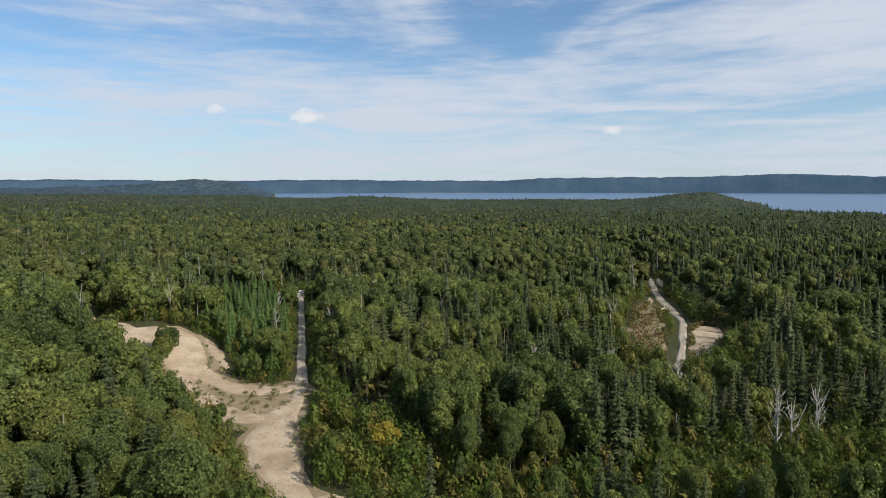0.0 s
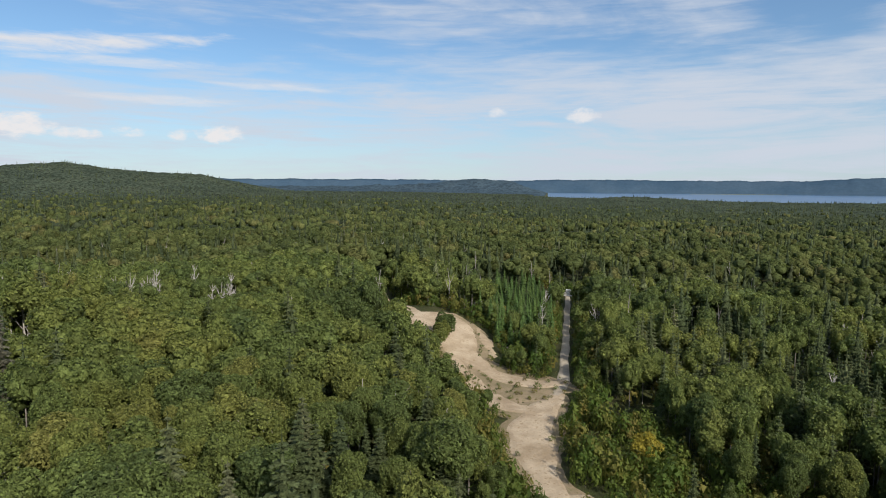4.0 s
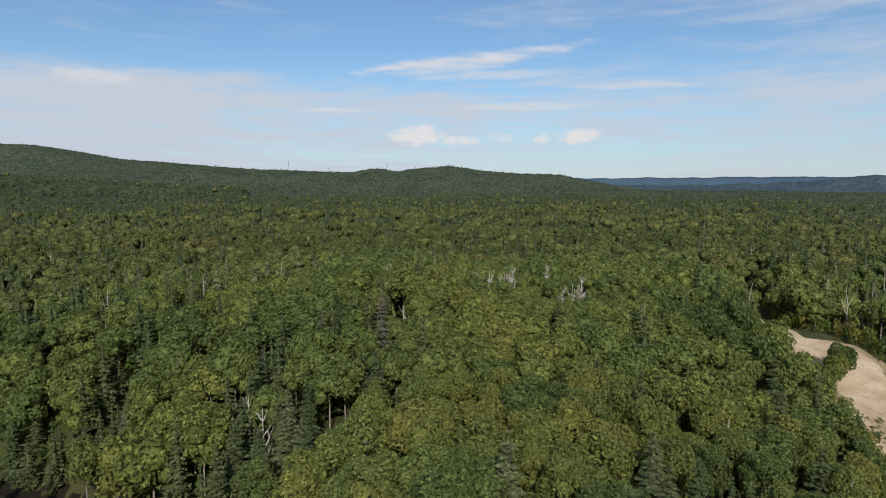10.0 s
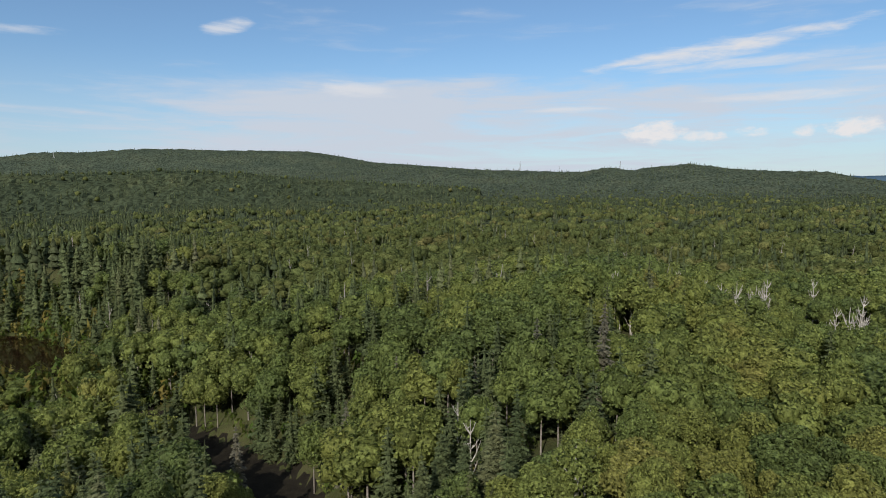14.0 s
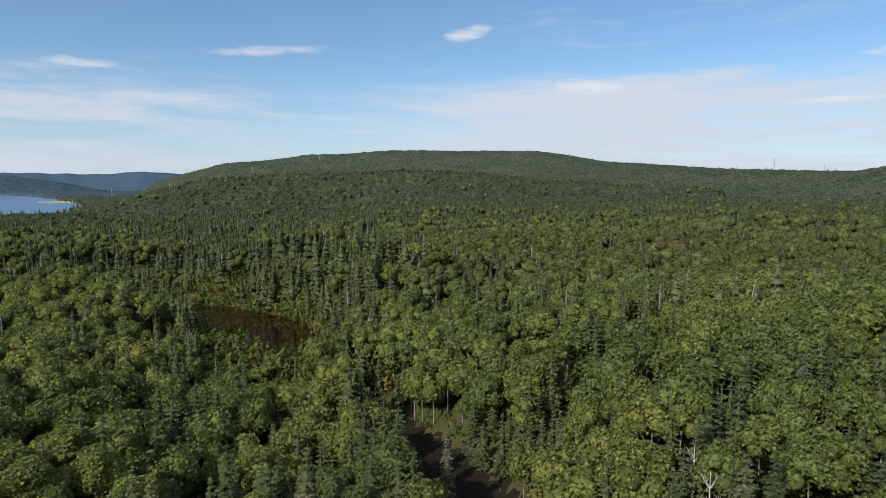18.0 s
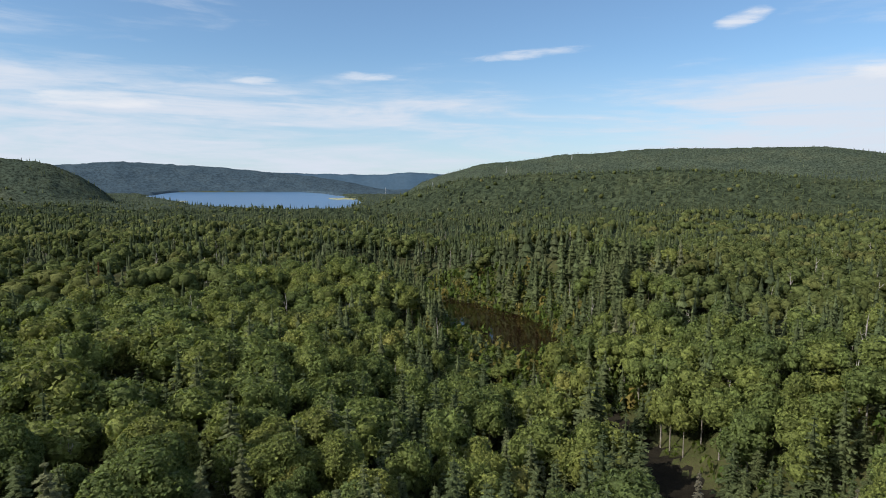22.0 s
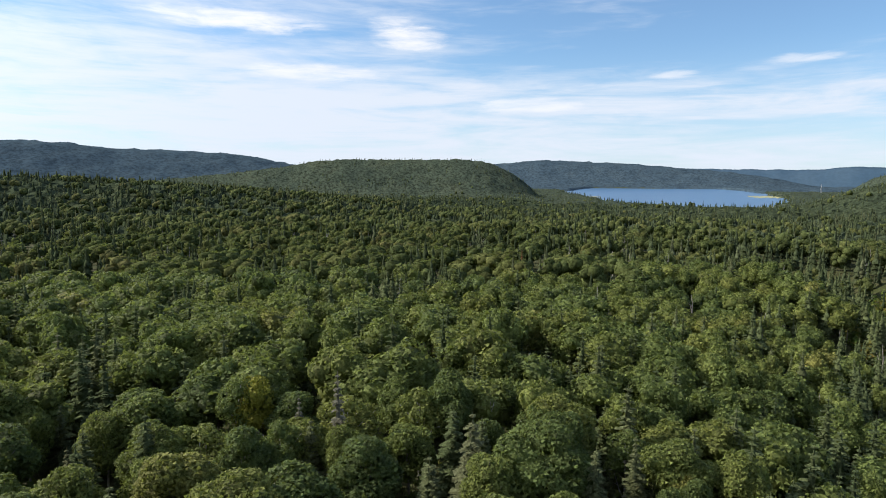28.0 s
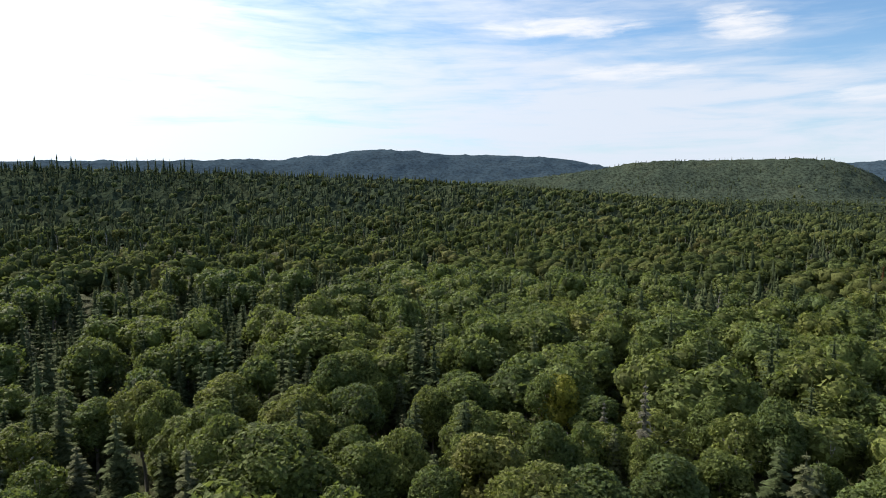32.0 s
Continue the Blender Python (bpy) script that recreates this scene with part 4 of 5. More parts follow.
def far_rest():
    for r0, r1, space, broad, cone, seed in ((150, 330, 4.4, BROAD_FAR, CONE_FAR, 31), (330, 640, 6.2, BROAD_DOT, CONE_DOT, 32), (640, 1180, 10.8, BROAD_SPECK, CONE_DOT, 33)):
        x, y, az, r, d, rng = lay_out(r0, r1, space, seed)
        keep = ((r > 205) | (az < 98) | (az > 136)) & (rng.uniform(0, 1, len(x)) < np.where(r < 330, 0.9 - 0.35 * sstep(az, 116, 140), 1.0))
        x, y, az, r, d = (v[keep] for v in (x, y, az, r, d))
        con = rng.uniform(0, 1, len(x)) < conifer_share(x, y, az, r)
        sx, sz = sizes(x, y, az, r, d, con, rng)
        sx = sx * np.where(con, 1.0, 1.1 if r0 < 300 else 1.3)
        z, turn, tint = ground(x, y), rng.uniform(0, TAU, len(x)), stand_tint(x, y, rng)
        for sel, temp, mat, nm, lab in ((~con, broad, M_SHADED_WOODS, "broadleaf_woods", "dense green shade-toned broadleaf woods"), (con, cone, M_SHADED_SPRUCE, "conifer_woods", "dark green spruce and fir woods")):
            k = rng.randint(0, len(temp), len(x))
            scatter(nm, temp, mat, x[sel], y[sel], z[sel], turn[sel], sx[sel], sz[sel], k[sel], tint[sel], lab, "forest")


far_rest()


def far_canopy(name, start, end, lift, mat, seed, spires, label):
    """The roof of leaves on the hills, and single spires on it."""
    rr = [start]
    while rr[-1] < end:
        rr.append(rr[-1] + max(7.0, rr[-1] * 0.009))
    rng = np.random.RandomState(seed)
    az = np.arange(-43, 229.1, 0.36)
    r, a = np.meshgrid(np.array(rr), az, indexing="ij")
    r = r + rng.uniform(-0.4, 0.4, r.shape) * 5
    a = a + rng.uniform(-0.12, 0.12, a.shape)
    x, y = CX + r * np.cos(a * DEG), CY + r * np.sin(a * DEG)
    z = ground(x, y) + lift * sstep(r, start, start + 50) * sstep(r, end + 60, end - 60) + rng.normal(size=r.shape) * (1.25 if start < 2000 else 0.4)
    if start > 2000:
        z = z + waves(x, y, 140, 9) * 7
    wet = np.maximum(lake_mask(a, r), sea_mask(a, r))
    edge = wet
    for k, da in ((1.03, 0), (0.97, 0), (1, 0.7), (1, -0.7)):
        edge = np.maximum(edge, np.maximum(lake_mask(a + da, r * k), sea_mask(a + da, r * k)))
    z = z - (lift + 1.5) * sstep(wet if start > 2000 else edge, 0.0, 0.25)
    z = np.where(wet > 0.25, -20 if start < 2000 else -7, z)
    i = np.arange(r.size).reshape(r.shape)
    quads = np.stack([i[:-1, 1:], i[:-1, :-1], i[1:, :-1], i[1:, 1:]], -1).reshape(-1, 4)
    keep = (z.ravel()[quads] > -10).all(1)
    co = np.stack([x, y, z], -1).reshape(-1, 3)
    tint = np.clip(0.5 + 0.5 * waves(x, y, 150, 5), 0, 1) * 0.6 + rng.uniform(0, 0.35, r.shape)
    me = mesh_from(name, co, quads[keep], mat, tint.ravel(), start > 900)
    tagged(new(name, me), label, "forest", kind="stuff")
    if not spires:
        return
    n = spires
    a = rng.uniform(-42, 228, n)
    r = 1150 + 1050 * rng.uniform(0, 1, n) ** 1.2
    x, y = CX + r * np.cos(a * DEG), CY + r * np.sin(a * DEG)
    ok = (lake_mask(a, r) < 0.01) & (sea_mask(a, r) < 0.01)
    x, y = x[ok], y[ok]
    n = len(x)
    s = rng.uniform(0.6, 0.95, n)
    scatter("far_spires", CONE_DOT, M_SHADED_SPRUCE, x, y, ground(x, y), rng.uniform(0, TAU, n), s, s, rng.randint(0, 4, n), rng.uniform(0, 1, n), "dark conifer tops standing over the shade-toned far canopy", "forest")


# sheet colours hold crown shade, and haze from far_woods outwards
far_canopy("wood_roof", 320.0, 1060.0, 4.6, M_SHADED_CANOPY, 76, 0, "closed leafy roof of the middle woods")
far_canopy("far_woods", 1000.0, 2500.0, 6.0, M_SHADED_HILLS, 77, 13000, "unbroken dark forest canopy over far hills")
far_canopy("distant_woods", 2450.0, 4300.0, 8.0, M_HAZE_WOODS, 78, 0, "woods on distant hills, tinted blue-green for haze")


def near_trees():
    things = [tree_thing("broadleaf_tree", c, w, M_LEAF, M_BARK, "leafy green broadleaf tree with a full rounded crown", "tree", "broadleaf trees of the near woods", b) for c, w, b in BROAD_NEAR]
    things += [tree_thing("birch_tree", c, w, M_LEAF, M_BIRCH, "slender birch with pale stems and an open leafy crown", "tree", "birches of the near woods", b) for c, w, b in BIRCH_NEAR]
    spruces = [tree_thing("spruce_tree", c, w, M_NEEDLE, M_BARK, "dark green spruce with a narrow pointed crown", "tree", "spruces of the near woods") for c, w in CONE_NEAR]
    used = [0] * 20
    x, y, az, r, d, rng = lay_out(3, 205, 3.5, 30)
    more = lay_out(40, 130, 4.4, 36)[:5]
    extra = (more[2] < 12) & (more[3] < 100)
    x, y, az, r, d = (np.concatenate([v, w[extra]]) for v, w in zip((x, y, az, r, d), more))
    ring = (r < 150) | ((az >= 98) & (az <= 136))
    x, y, az, r, d = (v[ring] for v in (x, y, az, r, d))
    con = rng.uniform(0, 1, len(x)) < conifer_share(x, y, az, r)
    keep = con | (rng.uniform(0, 1, len(x)) < 0.95 - 0.40 * sstep(az, 116, 136))
    x, y, az, r, d, con = (v[keep] for v in (x, y, az, r, d, con))
    sx, sz = sizes(x, y, az, r, d, con, rng)
    z, turn, tint = ground(x, y), rng.uniform(0, TAU, len(x)), stand_tint(x, y, rng)
    k = rng.randint(0, 60, len(x))
    single = np.zeros(len(x), bool)
    for cls, temp, limit in ((False, things, 290), (True, spruces, 290)):
        order = np.argsort(np.where(con == cls, np.where(r < 34, r + 500, r), 1e9))[:limit]
        order = [i for i in order if con[i] == cls]
        single[order] = True
        for i in order:
            t = temp[k[i] % len(temp)]
            m = pose_tree(x[i], y[i], z[i], turn[i], sx[i], sz[i])
            if used[k[i] % len(temp) + 10 * cls]:
                c = copy_thing(t, Matrix())
                c.matrix_basis = m
            else:
                used[k[i] % len(temp) + 10 * cls] = 1
                t.matrix_basis = m
    rest = ~single
    close = (r < 108) & (r > 33)
    for cls, zone, temp, mat, nm, lab in ((False, close, BROAD_MID, M_LEAF, "broadleaf_thicket", "close-grown green broadleaf trees"), (False, ~close, BROAD_OFF, M_LEAF, "broadleaf_thicket", "close-grown green broadleaf trees"),
                                          (True, (r < 118) & (r > 33), CONE_CLOSE, M_NEEDLE, "conifer_thicket", "close-grown dark spruces and firs"), (True, (r >= 118) | (r <= 33), CONE_MID, M_NEEDLE, "conifer_thicket", "close-grown dark spruces and firs")):
        sel = rest & (con == cls) & zone
        kk = k[sel] % len(temp)
        scatter(nm, [t[0] for t in temp], mat, x[sel], y[sel], z[sel], turn[sel], sx[sel], sz[sel], kk, tint[sel], lab, "forest")
        scatter("trunks_of_" + nm, [tube([(0, 0, -1), (0.1, 0, 6), (0, 0.1, 11)], [0.22, 0.14, 0.04], 4) for t in temp], M_BARK, x[sel], y[sel], z[sel], turn[sel], sx[sel], sz[sel], kk, tint[sel], "grey trunks and limbs inside the thicket", "forest")


near_trees()


# ---- single trees that stand out ----
SNAGS = [snag(700 + k, 7.0 + k, 8 + k) for k in range(4)]


def dead_trees():
    kinds = []
    for wood, limbs in SNAGS:
        top = new("dead_tree")
        part("trunk", piece_mesh("trunk", wood, M_PALE, True), top)
        for limb in limbs:
            part("branch", piece_mesh("branch", limb, M_PALE, True), top)
        kinds.append(tagged(top, "bleached bare dead tree with broken branches", "dead tree", "dead trees in the woods"))
    rng = np.random.RandomState(55)
    spots = [(56.3, 36.2, 0.95, 2)]
    for cx, cy, spread, n in ((83.5, 82, 2.0, 9), (81.5, 99.5, 2.5, 5), (78.5, 103, 2.5, 5), (96, 92, 4, 5), (100, 100, 6, 6), (81, 61.5, 0.6, 2), (78, 112, 6, 5), (90, 76, 4, 5), (74, 66, 4, 3), (99, 68, 3, 4), (62, 48, 5, 3), (94, 70, 6, 5), (118, -16, 5, 7), (67, -40, 2.5, 2), (70, -43, 2.0, 2), (80, -28, 9, 7), (40, 64, 8, 2), (-44, 62, 9, 3), (-38, 26, 6, 3),
                              (-56, 52, 7, 3), (20, 120, 6, 4), (-8, 150, 8, 3), (58, 104, 9, 5), (130, 12, 16, 8), (-70, 90, 14, 5), (26, 66, 7, 3)):
        for _ in range(n):
            spots.append((cx + rng.normal() * spread, cy + rng.normal() * spread, rng.uniform(0.58, 0.92), rng.randint(0, 4)))
    used = set()
    for x, y, s, k in spots:
        if float(open_ground(np.array([x]), np.array([y]))[0]) < 1:
            continue
        m = pose_tree(x, y, float(ground(x, y)), rng.uniform(0, TAU), s, s)
        if k in used:
            copy_thing(kinds[k], Matrix()).matrix_basis = m
        else:
            used.add(k)
            kinds[k].matrix_basis = m


def far_snags():
    rng = np.random.RandomState(56)
    x, y, az, r, d, _ = lay_out(110, 330, 9.0, 57)
    ok = (rng.uniform(0, 1, len(x)) < 0.10 + 0.16 * sstep(waves(x, y, 80, 58, 2), 0.1, 0.6)) & (d > 2)
    x, y = x[ok], y[ok]
    n, s = len(x), rng.uniform(0.75, 1.15, ok.sum())
    scatter("far_dead_trees", [join([w] + b) for w, b in (snag(760 + k, 9.0, 3) for k in range(4))], M_GREY_WOOD, x, y, ground(x, y), rng.uniform(0, TAU, n), s, s, rng.randint(0, 4, n), rng.uniform(0, 1, n), "thin grey dead trees scattered through the far woods", "dead trees")


def ridge_spruces():
    """Tall spruces that stand up from the crest of the near ridge."""
    rng = np.random.RandomState(951)
    a, r = rng.uniform(196, 226, 90), rng.uniform(560, 650, 90)
    x, y = CX + r * np.cos(a * DEG), CY + r * np.sin(a * DEG)
    s = rng.uniform(0.75, 1.3, 90) * np.where(a > 207, 1.1, 0.8)
    scatter("ridge_spruces", CONE_FAR, M_SHADED_SPRUCE, x, y, ground(x, y), rng.uniform(0, TAU, 90), s * 1.1, s, rng.randint(0, 5, 90), rng.uniform(0.05, 1, 90), "tall dark spruces along the crest of a ridge", "forest")


dead_trees()
far_snags()
ridge_spruces()


def slab_stack():
    """Pale slabs piled across the end of the lane."""
    rng = np.random.RandomState(961)
    top = new("slab_stack")
    z0 = float(ground(166.0, 38.6))
    for k in range(4):
        w, h = 1.25 - 0.14 * k, 0.17
        co = np.array([[sx * w * rng.uniform(0.9, 1.0), sy * 0.75 * rng.uniform(0.85, 1.0), sz * h] for sz in (-1, 1) for sx, sy in ((-1, -1), (1, -1), (1, 1), (-1, 1))])
        a = rng.uniform(-0.2, 0.2)
        co = np.stack([co[:, 0] * math.cos(a) - co[:, 1] * math.sin(a), co[:, 0] * math.sin(a) + co[:, 1] * math.cos(a), co[:, 2] + 0.2 + k * 0.42], -1)
        faces = np.array([[0, 3, 2, 1], [4, 5, 6, 7], [0, 1, 5, 4], [1, 2, 6, 5], [2, 3, 7, 6], [3, 0, 4, 7]])
        part("slab", mesh_from("slab", co, faces, M_SLAB, None, False), top)
        if k < 3:
            for sx in (-0.6, 0.6):
                part("spacer", mesh_from("spacer", co * [0.16, 0.8, 0.5] + [sx, 0, (0.2 + k * 0.42) * 0.5 + 0.21], faces, M_GREY_WOOD, None, False), top)
    tagged(top, "stack of pale weathered slabs across the end of the lane", "stack")
    top.matrix_basis = pose(167.0, 38.8, z0 + 0.02, 0, 0, 105)


slab_stack()


def odd_tree(name, piece, mat, wood_mat, x, y, sx, sz, label, category="tree"):
    top = tree_thing(name, piece[0], piece[1], mat, wood_mat, label, category)
    top.matrix_basis = pose_tree(x, y, float(ground(x, y)), x * 3.1, sx, sz)


GREY = "tall greying spruce with thin lichen-covered branches"
for k, (x, y, sx, sz) in enumerate(((41, 74.5, 0.95, 0.95), (35.5, 81.5, 0.75, 0.8), (19, 91, 0.7, 0.85), (27, 80, 0.6, 0.7), (46, 84, 0.8, 0.75), (-2, 91, 0.7, 0.85), (12, 88, 0.75, 0.9),
                                    (-46, 33, 0.75, 0.95), (-49, 30, 0.6, 0.75), (62, 34, 0.9, 0.8), (68, 38, 0.9, 0.85), (55, 27, 0.9, 0.7), (50, 22, 0.8, 0.65))):
    odd_tree("grey_spruce", conifer(820 + k, 23, 9, 4, 0.95), M_GREY_NEEDLE if k < 9 else M_NEEDLE, M_BARK, x, y, sx, sz, GREY if k < 9 else "broad dark spruce beside the sand track")
odd_tree("red_fir", conifer(841, 14, 7, 3), M_RUST, M_BARK, -158, 115, 0.6, 0.75, "dead fir with rust-red needles")
odd_tree("yellow_maple", broadleaf(842, 2000, 8, 7, 0.42), M_YELLOW, M_BARK, -58, 27, 0.62, 0.72, "maple with leaves turning yellow")
for k, (x, y, s0) in enumerate(((91.0, 42.4, 0.26), (93.6, 43.2, 0.31), (96.2, 43.8, 0.34), (98.6, 44.4, 0.28), (88.8, 42.8, 0.22))):
    odd_tree("young_birch", broadleaf(860 + k, 1500, 8, 6, 0.7, 1.1, 0.44, 3, (3, 5), 0.6), M_LEAF, M_BIRCH, x, y, s0 * 1.15, s0, "young leafy birch at the edge of the sand clearing")
odd_tree("yellow_maple", broadleaf(843, 2000, 8, 7, 0.42), M_YELLOW, M_BARK, 66, 6.5, 0.42, 0.32, "young birch with leaves turning yellow beside the track")


BUSHES, THICK = [], []


def undergrowth():
    """Bushes and saplings that fill the gaps between the near trunks."""
    rng = np.random.RandomState(900)
    bushes = BUSHES
    for store, n, lo, hi in ((BUSHES, 26, 0.38, 0.65), (THICK, 100, 0.20, 0.36)):
        for k in range(4):
            d = rng.normal(size=(n, 3)) + [0, 0, 0.5]
            d /= np.linalg.norm(d, axis=1)[:, None]
            place = d * rng.uniform(0.55, 1.0, (n, 1)) * [1.0, 1.0, 1.4] + [0, 0, 0.9]
            store.append(sprays(place, d + rng.normal(size=(n, 3)) * 0.3, rng.uniform(lo, hi, n), rng))
    x, y, az, r, d, rng = lay_out(34, 135, 3.2, 901)
    ok = rng.uniform(0, 1, len(x)) > 0.35 * sstep(az, 112, 130)
    x, y = x[ok], y[ok]
    n = len(x)
    s = rng.uniform(0.6, 1.35, n)
    scatter("undergrowth", bushes, M_SHRUB, x, y, ground(x, y) - 0.2, rng.uniform(0, TAU, n), s, s * rng.uniform(0.9, 1.6, n), rng.randint(0, 4, n), rng.uniform(0, 1, n), "leafy bushes and saplings between the trees", "bushes")

    for x0, x1, y0, y1, space, seed, mat, lab in ((50, 78, -56, 16, 1.7, 902, M_SHRUB, "young birch and alder scrub beside the sand"), (98, 160, -62, -34, 2.0, 903, M_SHRUB, "low weeds and saplings in the clearing")):
        x, y, az, r, d, rng = lay_out(30, 180, space, seed)
        shut = open_ground(x, y) > 0.2
        ok = (x > x0) & (x < x1) & (y > y0) & (y < y1) & shut
        x, y = x[ok], y[ok]
        n = len(x)
        s = rng.uniform(0.5, 1.25, n)
        scatter("scrub", THICK, mat, x, y, ground(x, y) - 0.2, rng.uniform(0, TAU, n), s, s * rng.uniform(0.9, 1.8, n), rng.randint(0, 4, n), rng.uniform(0, 1, n), lab, "bushes")


def edge_bushes():
    """Bushes and saplings that close the wood's edge along sand and roads."""
    x, y, az, r, d, rng = lay_out(45, 250, 1.4, 907, 0.25)
    road = np.minimum(sand_distance(x, y), np.minimum(poly_distance(x, y, GRAVEL, GRAVEL_W), np.minimum(poly_distance(x, y, YARD, YARD_W), poly_distance(x, y, PAD, PAD_W))))
    road = np.minimum(np.minimum(road, poly_distance(x, y, LANE, LANE_W) + 0.8), poly_distance(x, y, SPUR, SPUR_W))
    for a, b, w in BARE + ROCKS:
        road = np.minimum(road, poly_distance(x, y, [a, b], [w, w]))
    ok = (road > 0.2) & (road < 4.5 + rng.normal(size=len(x)))
    x, y, road = x[ok], y[ok], road[ok]
    n = len(x)
    s = rng.uniform(0.35, 1.0, n) * (0.7 + 0.25 * np.clip(road, 0, 3))
    scatter("edge_bushes", THICK, M_SHRUB, x, y, ground(x, y) - 0.15, rng.uniform(0, TAU, n), s, s * rng.uniform(0.9, 1.8, n), rng.randint(0, 4, n), rng.uniform(0, 1, n), "dense green bushes along the edge of the woods", "bushes")


def bank_bushes():
    x, y, az, r, d, rng = lay_out(60, 235, 2.2, 904, 0.2)
    river = poly_distance(x, y, RIVER, RIVER_W)
    ok = (river < 13) & (x < 18) & (y > 130)
    x, y = x[ok], y[ok]
    n = len(x)
    s = rng.uniform(0.9, 2.0, n)
    scatter("bank_bushes", BUSHES, M_SHRUB, x, y, ground(x, y) - 0.3, rng.uniform(0, TAU, n), s, s * rng.uniform(0.9, 1.6, n), rng.randint(0, 4, n), rng.uniform(0, 1, n), "alder bushes crowding the river bank", "bushes")


def track_weeds():
    rng = np.random.RandomState(940)
    x, y = rng.uniform(60, 112, 1600), rng.uniform(12, 62, 1600)
    d = sand_distance(x, y)
    isle = poly_distance(x, y, ISLAND, ISLAND_W)
    ok = ((d < 0.6) & (d > -1.0) & (rng.uniform(0, 1, 1600) < 0.5)) | ((isle < 0.2) & (rng.uniform(0, 1, 1600) < 0.75))
    x, y = x[ok], y[ok]
    n = len(x)
    s = rng.uniform(0.12, 0.42, n)
    scatter("track_weeds", THICK, M_SHRUB, x, y, ground(x, y) + 0.05, rng.uniform(0, TAU, n), s * 1.3, s, rng.randint(0, 4, n), rng.uniform(0, 1, n), "small weeds and seedlings on the sand", "weeds")


def young_firs():
    rng = np.random.RandomState(930)
    x, y = rng.uniform(100, 156, 420), rng.uniform(26, 60, 420)
    ok = (poly_distance(x, y, [(104, 34), (150, 46)], [7, 8]) < 0) & (open_ground(x, y) > 0.8)
    x, y = x[ok], y[ok]
    n = len(x)
    s = rng.uniform(0.25, 0.5, n)
    scatter("young_firs", [t[0] for t in CONE_MID], M_YOUNG, x, y, ground(x, y), rng.uniform(0, TAU, n), s * 1.1, s, rng.randint(0, 4, n), rng.uniform(0, 1, n), "close stand of young bright green firs", "young trees")


def yard_weeds():
    """Low scrub and seedlings over the disturbed clearing."""
    rng = np.random.RandomState(941)
    x, y = rng.uniform(100, 162, 2600), rng.uniform(-62, -34, 2600)
    yard, pad, road = poly_distance(x, y, YARD, YARD_W), poly_distance(x, y, PAD, PAD_W), poly_distance(x, y, GRAVEL, GRAVEL_W)
    ok = ((yard < 0.5) & (rng.uniform(0, 1, 2600) < 0.55) | (np.abs(pad) < 0.7)) & (road > 0.4)
    x, y = x[ok], y[ok]
    n = len(x)
    s = rng.uniform(0.2, 0.7, n)
    scatter("yard_weeds", BUSHES, M_DRY, x, y, ground(x, y) + 0.05, rng.uniform(0, TAU, n), s * 1.2, s, rng.randint(0, 4, n), rng.uniform(0, 1, n), "low reddish scrub and dry weeds in the clearing", "weeds")


undergrowth()
yard_weeds()
edge_bushes()
bank_bushes()
track_weeds()
young_firs()



# ---- power line, shore details ----
def pylon_mesh(height):
    """A lattice tower: four tapering legs, braces and three arms."""
    w = height * 0.09
    legs = [tube([(sx * w, sy * w, -2), (sx * w * 0.35, sy * w * 0.35, height * 0.6), (sx * w * 0.12, sy * w * 0.12, height)], [0.28, 0.2, 0.12], 4) for sx in (-1, 1) for sy in (-1, 1)]
    arms = [tube([(-height * a, 0, height * z), (0, 0, height * z + 0.6), (height * a, 0, height * z)], [0.1, 0.22, 0.1], 4) for a, z in ((0.16, 0.95), (0.2, 0.82), (0.16, 0.69))]
    lattice = join([tube([(sx * w * (1 - f), -w * (1 - f), height * f * 0.95), (-sx * w * (0.86 - f), -w * (0.86 - f), height * (f + 0.14) * 0.95)], [0.1, 0.1], 3) for f in (0, 0.14, 0.28, 0.42, 0.56, 0.70) for sx in (-1, 1)]
                  + [tube([(sx * w * (1 - f), w * (1 - f), height * f * 0.95), (-sx * w * (0.86 - f), w * (0.86 - f), height * (f + 0.14) * 0.95)], [0.1, 0.1], 3) for f in (0, 0.14, 0.28, 0.42, 0.56, 0.70) for sx in (-1, 1)])
    return legs, arms, lattice


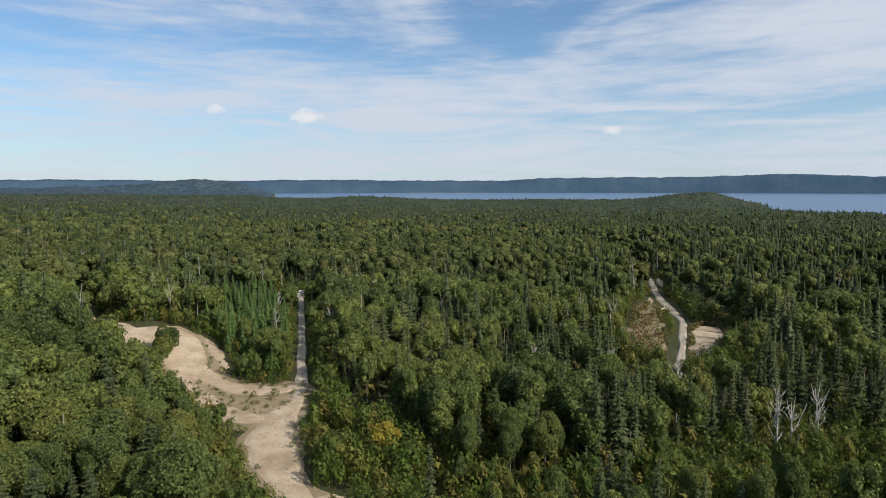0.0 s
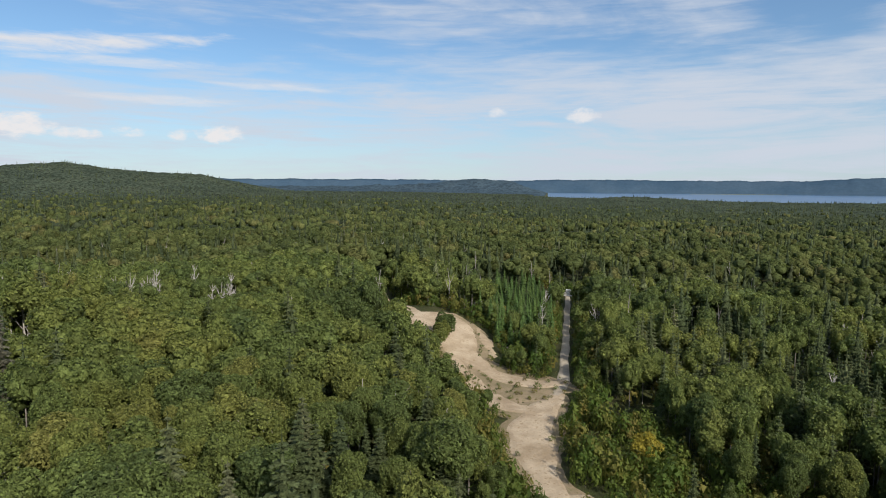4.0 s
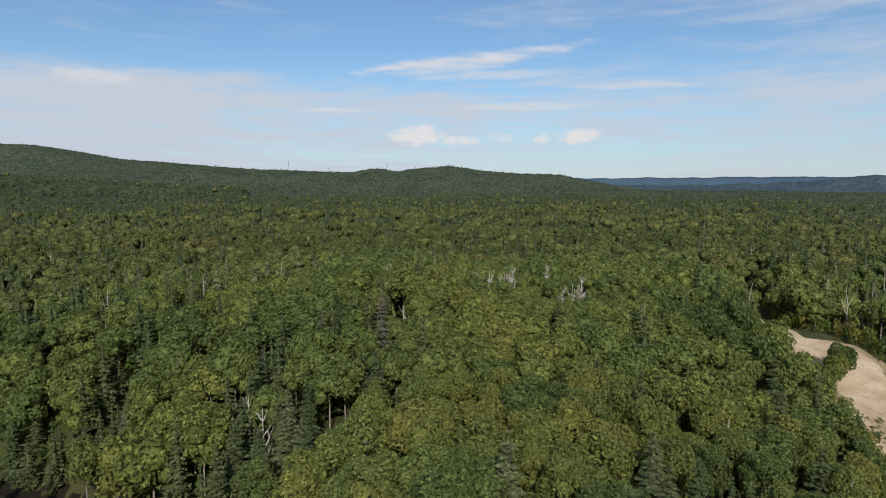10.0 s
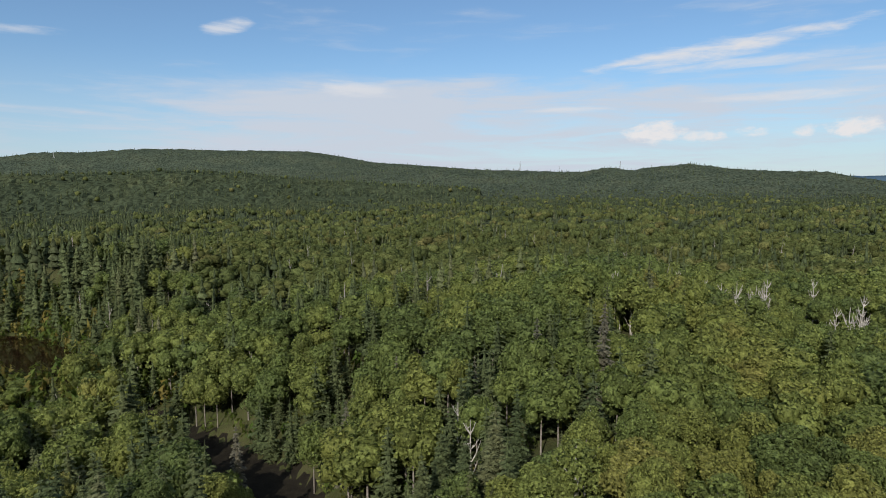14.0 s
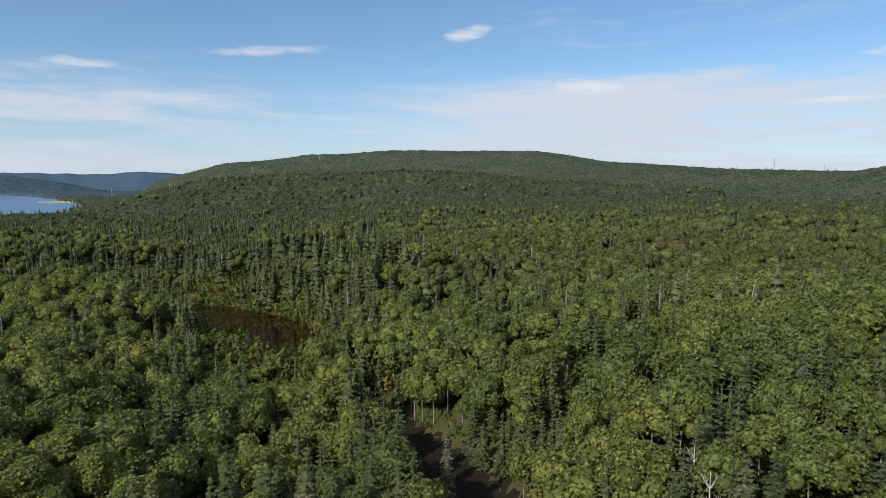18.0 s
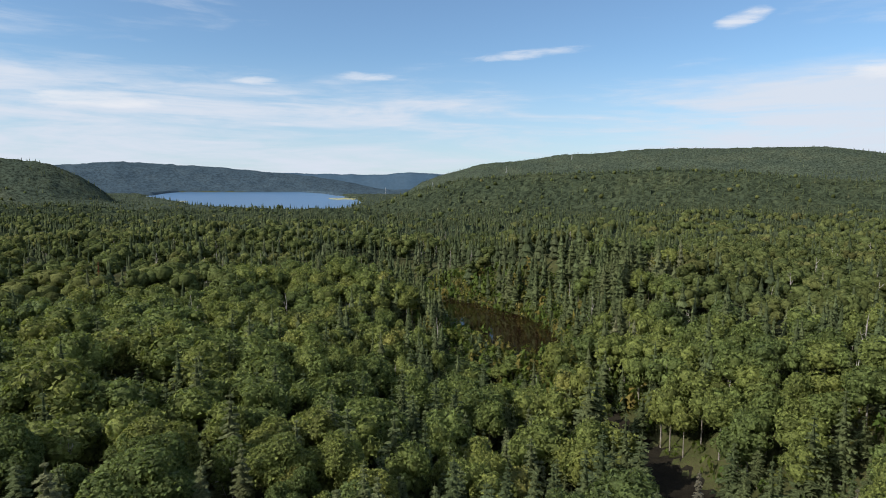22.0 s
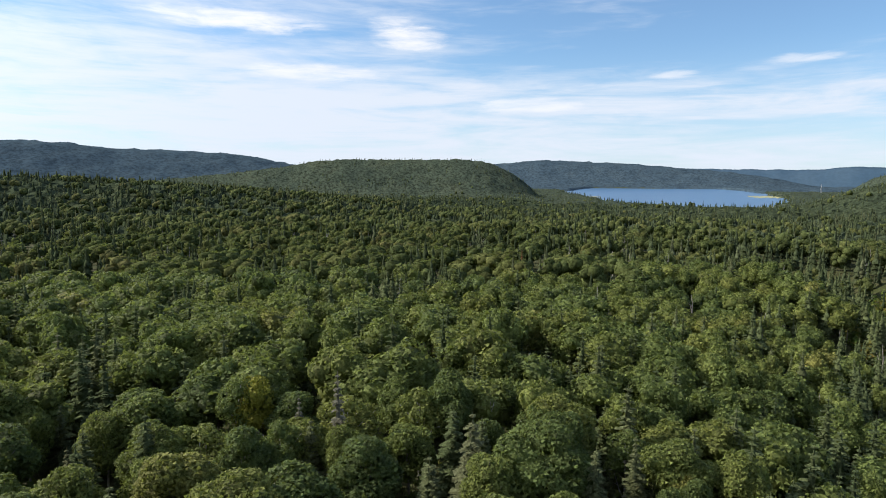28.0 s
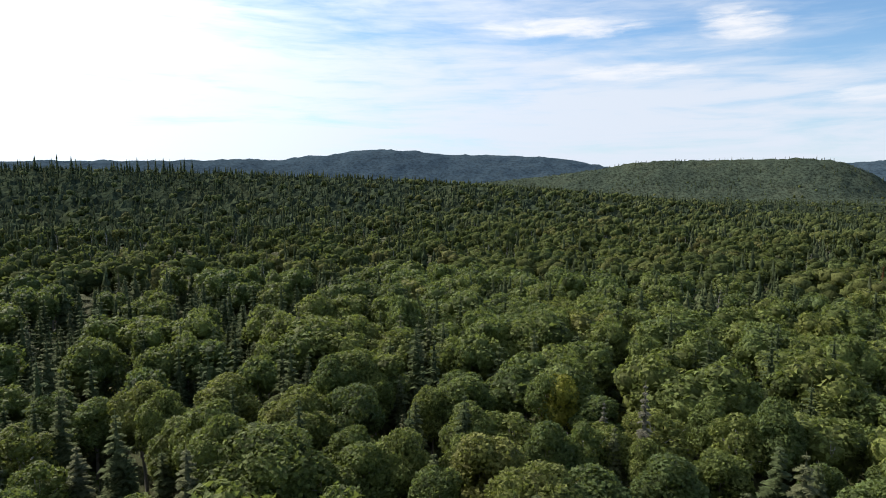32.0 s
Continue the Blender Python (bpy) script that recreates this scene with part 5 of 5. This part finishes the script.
def power_line():
    legs, arms, lattice = pylon_mesh(30.0)
    first = new("power_pylon")
    for leg in legs:
        part("leg", piece_mesh("leg", leg, M_STEEL), first)
    for arm in arms:
        part("arm", piece_mesh("arm", arm, M_STEEL), first)
    part("lattice", piece_mesh("lattice", lattice, M_STEEL), first)
    tagged(first, "grey steel lattice power pylon above the trees", "pylon", "pylons of the power line")
    for k, (az, r, s) in enumerate(((121.9, 1750, 0.95), (115.2, 1820, 0.75), (109.4, 1900, 0.7), (70.4, 1450, 0.9), (61.6, 1450, 0.75), (66.9, 1460, 0.6), (126.3, 2300, 1.0))):
        x, y = CX + r * math.cos(az * DEG), CY + r * math.sin(az * DEG)
        m = Matrix.LocRotScale((x, y, float(ground(x, y)) + 2), Euler((0, 0, (az + 20) * DEG)), (s, s, s))
        if k:
            copy_thing(first, Matrix()).matrix_basis = m
        else:
            first.matrix_basis = m


power_line()


def shore_strip(name, az0, az1, r, width, z, mat, label):
    a = np.radians(np.arange(az0, az1, 0.12))
    wob = waves(np.degrees(a) * 40, a * 0, 30, 13, 3)
    rad = [r + wob * width * 0.4 - width * 0.5 * np.sin(np.linspace(0, math.pi, len(a))) ** 0.5, r + wob * width * 0.4, r + wob * width * 0.4 + width * 0.5 * np.sin(np.linspace(0, math.pi, len(a))) ** 0.5]
    xs = np.stack([CX + q * np.cos(a) for q in rad])[:, ::-1]
    ys = np.stack([CY + q * np.sin(a) for q in rad])[:, ::-1]
    zs = np.stack([0 * a + z - 0.3, 0 * a + z + 1.2, 0 * a + z - 0.3])[:, ::-1]
    tagged(new(name, grid_mesh(name, xs, ys, zs, mat)), label, "shore", kind="structure")


shore_strip("reed_spit", 127.2, 130.6, 1110, 120, LAKE_LEVEL, M_BEACH, "low spit of yellow reeds in the lake")
shore_strip("reed_flat", 128.0, 131.5, 1900, 260, LAKE_LEVEL, M_BEACH, "pale reed flat along the lake shore")
shore_strip("reed_shore", 143.2, 147.6, 1640, 70, LAKE_LEVEL, M_BEACH, "thin pale reed belt along the lake shore")
shore_strip("sand_beach", -4.5, 3.0, 4440, 60, SEA_LEVEL, M_BEACH, "thin pale sand beach across the bay")
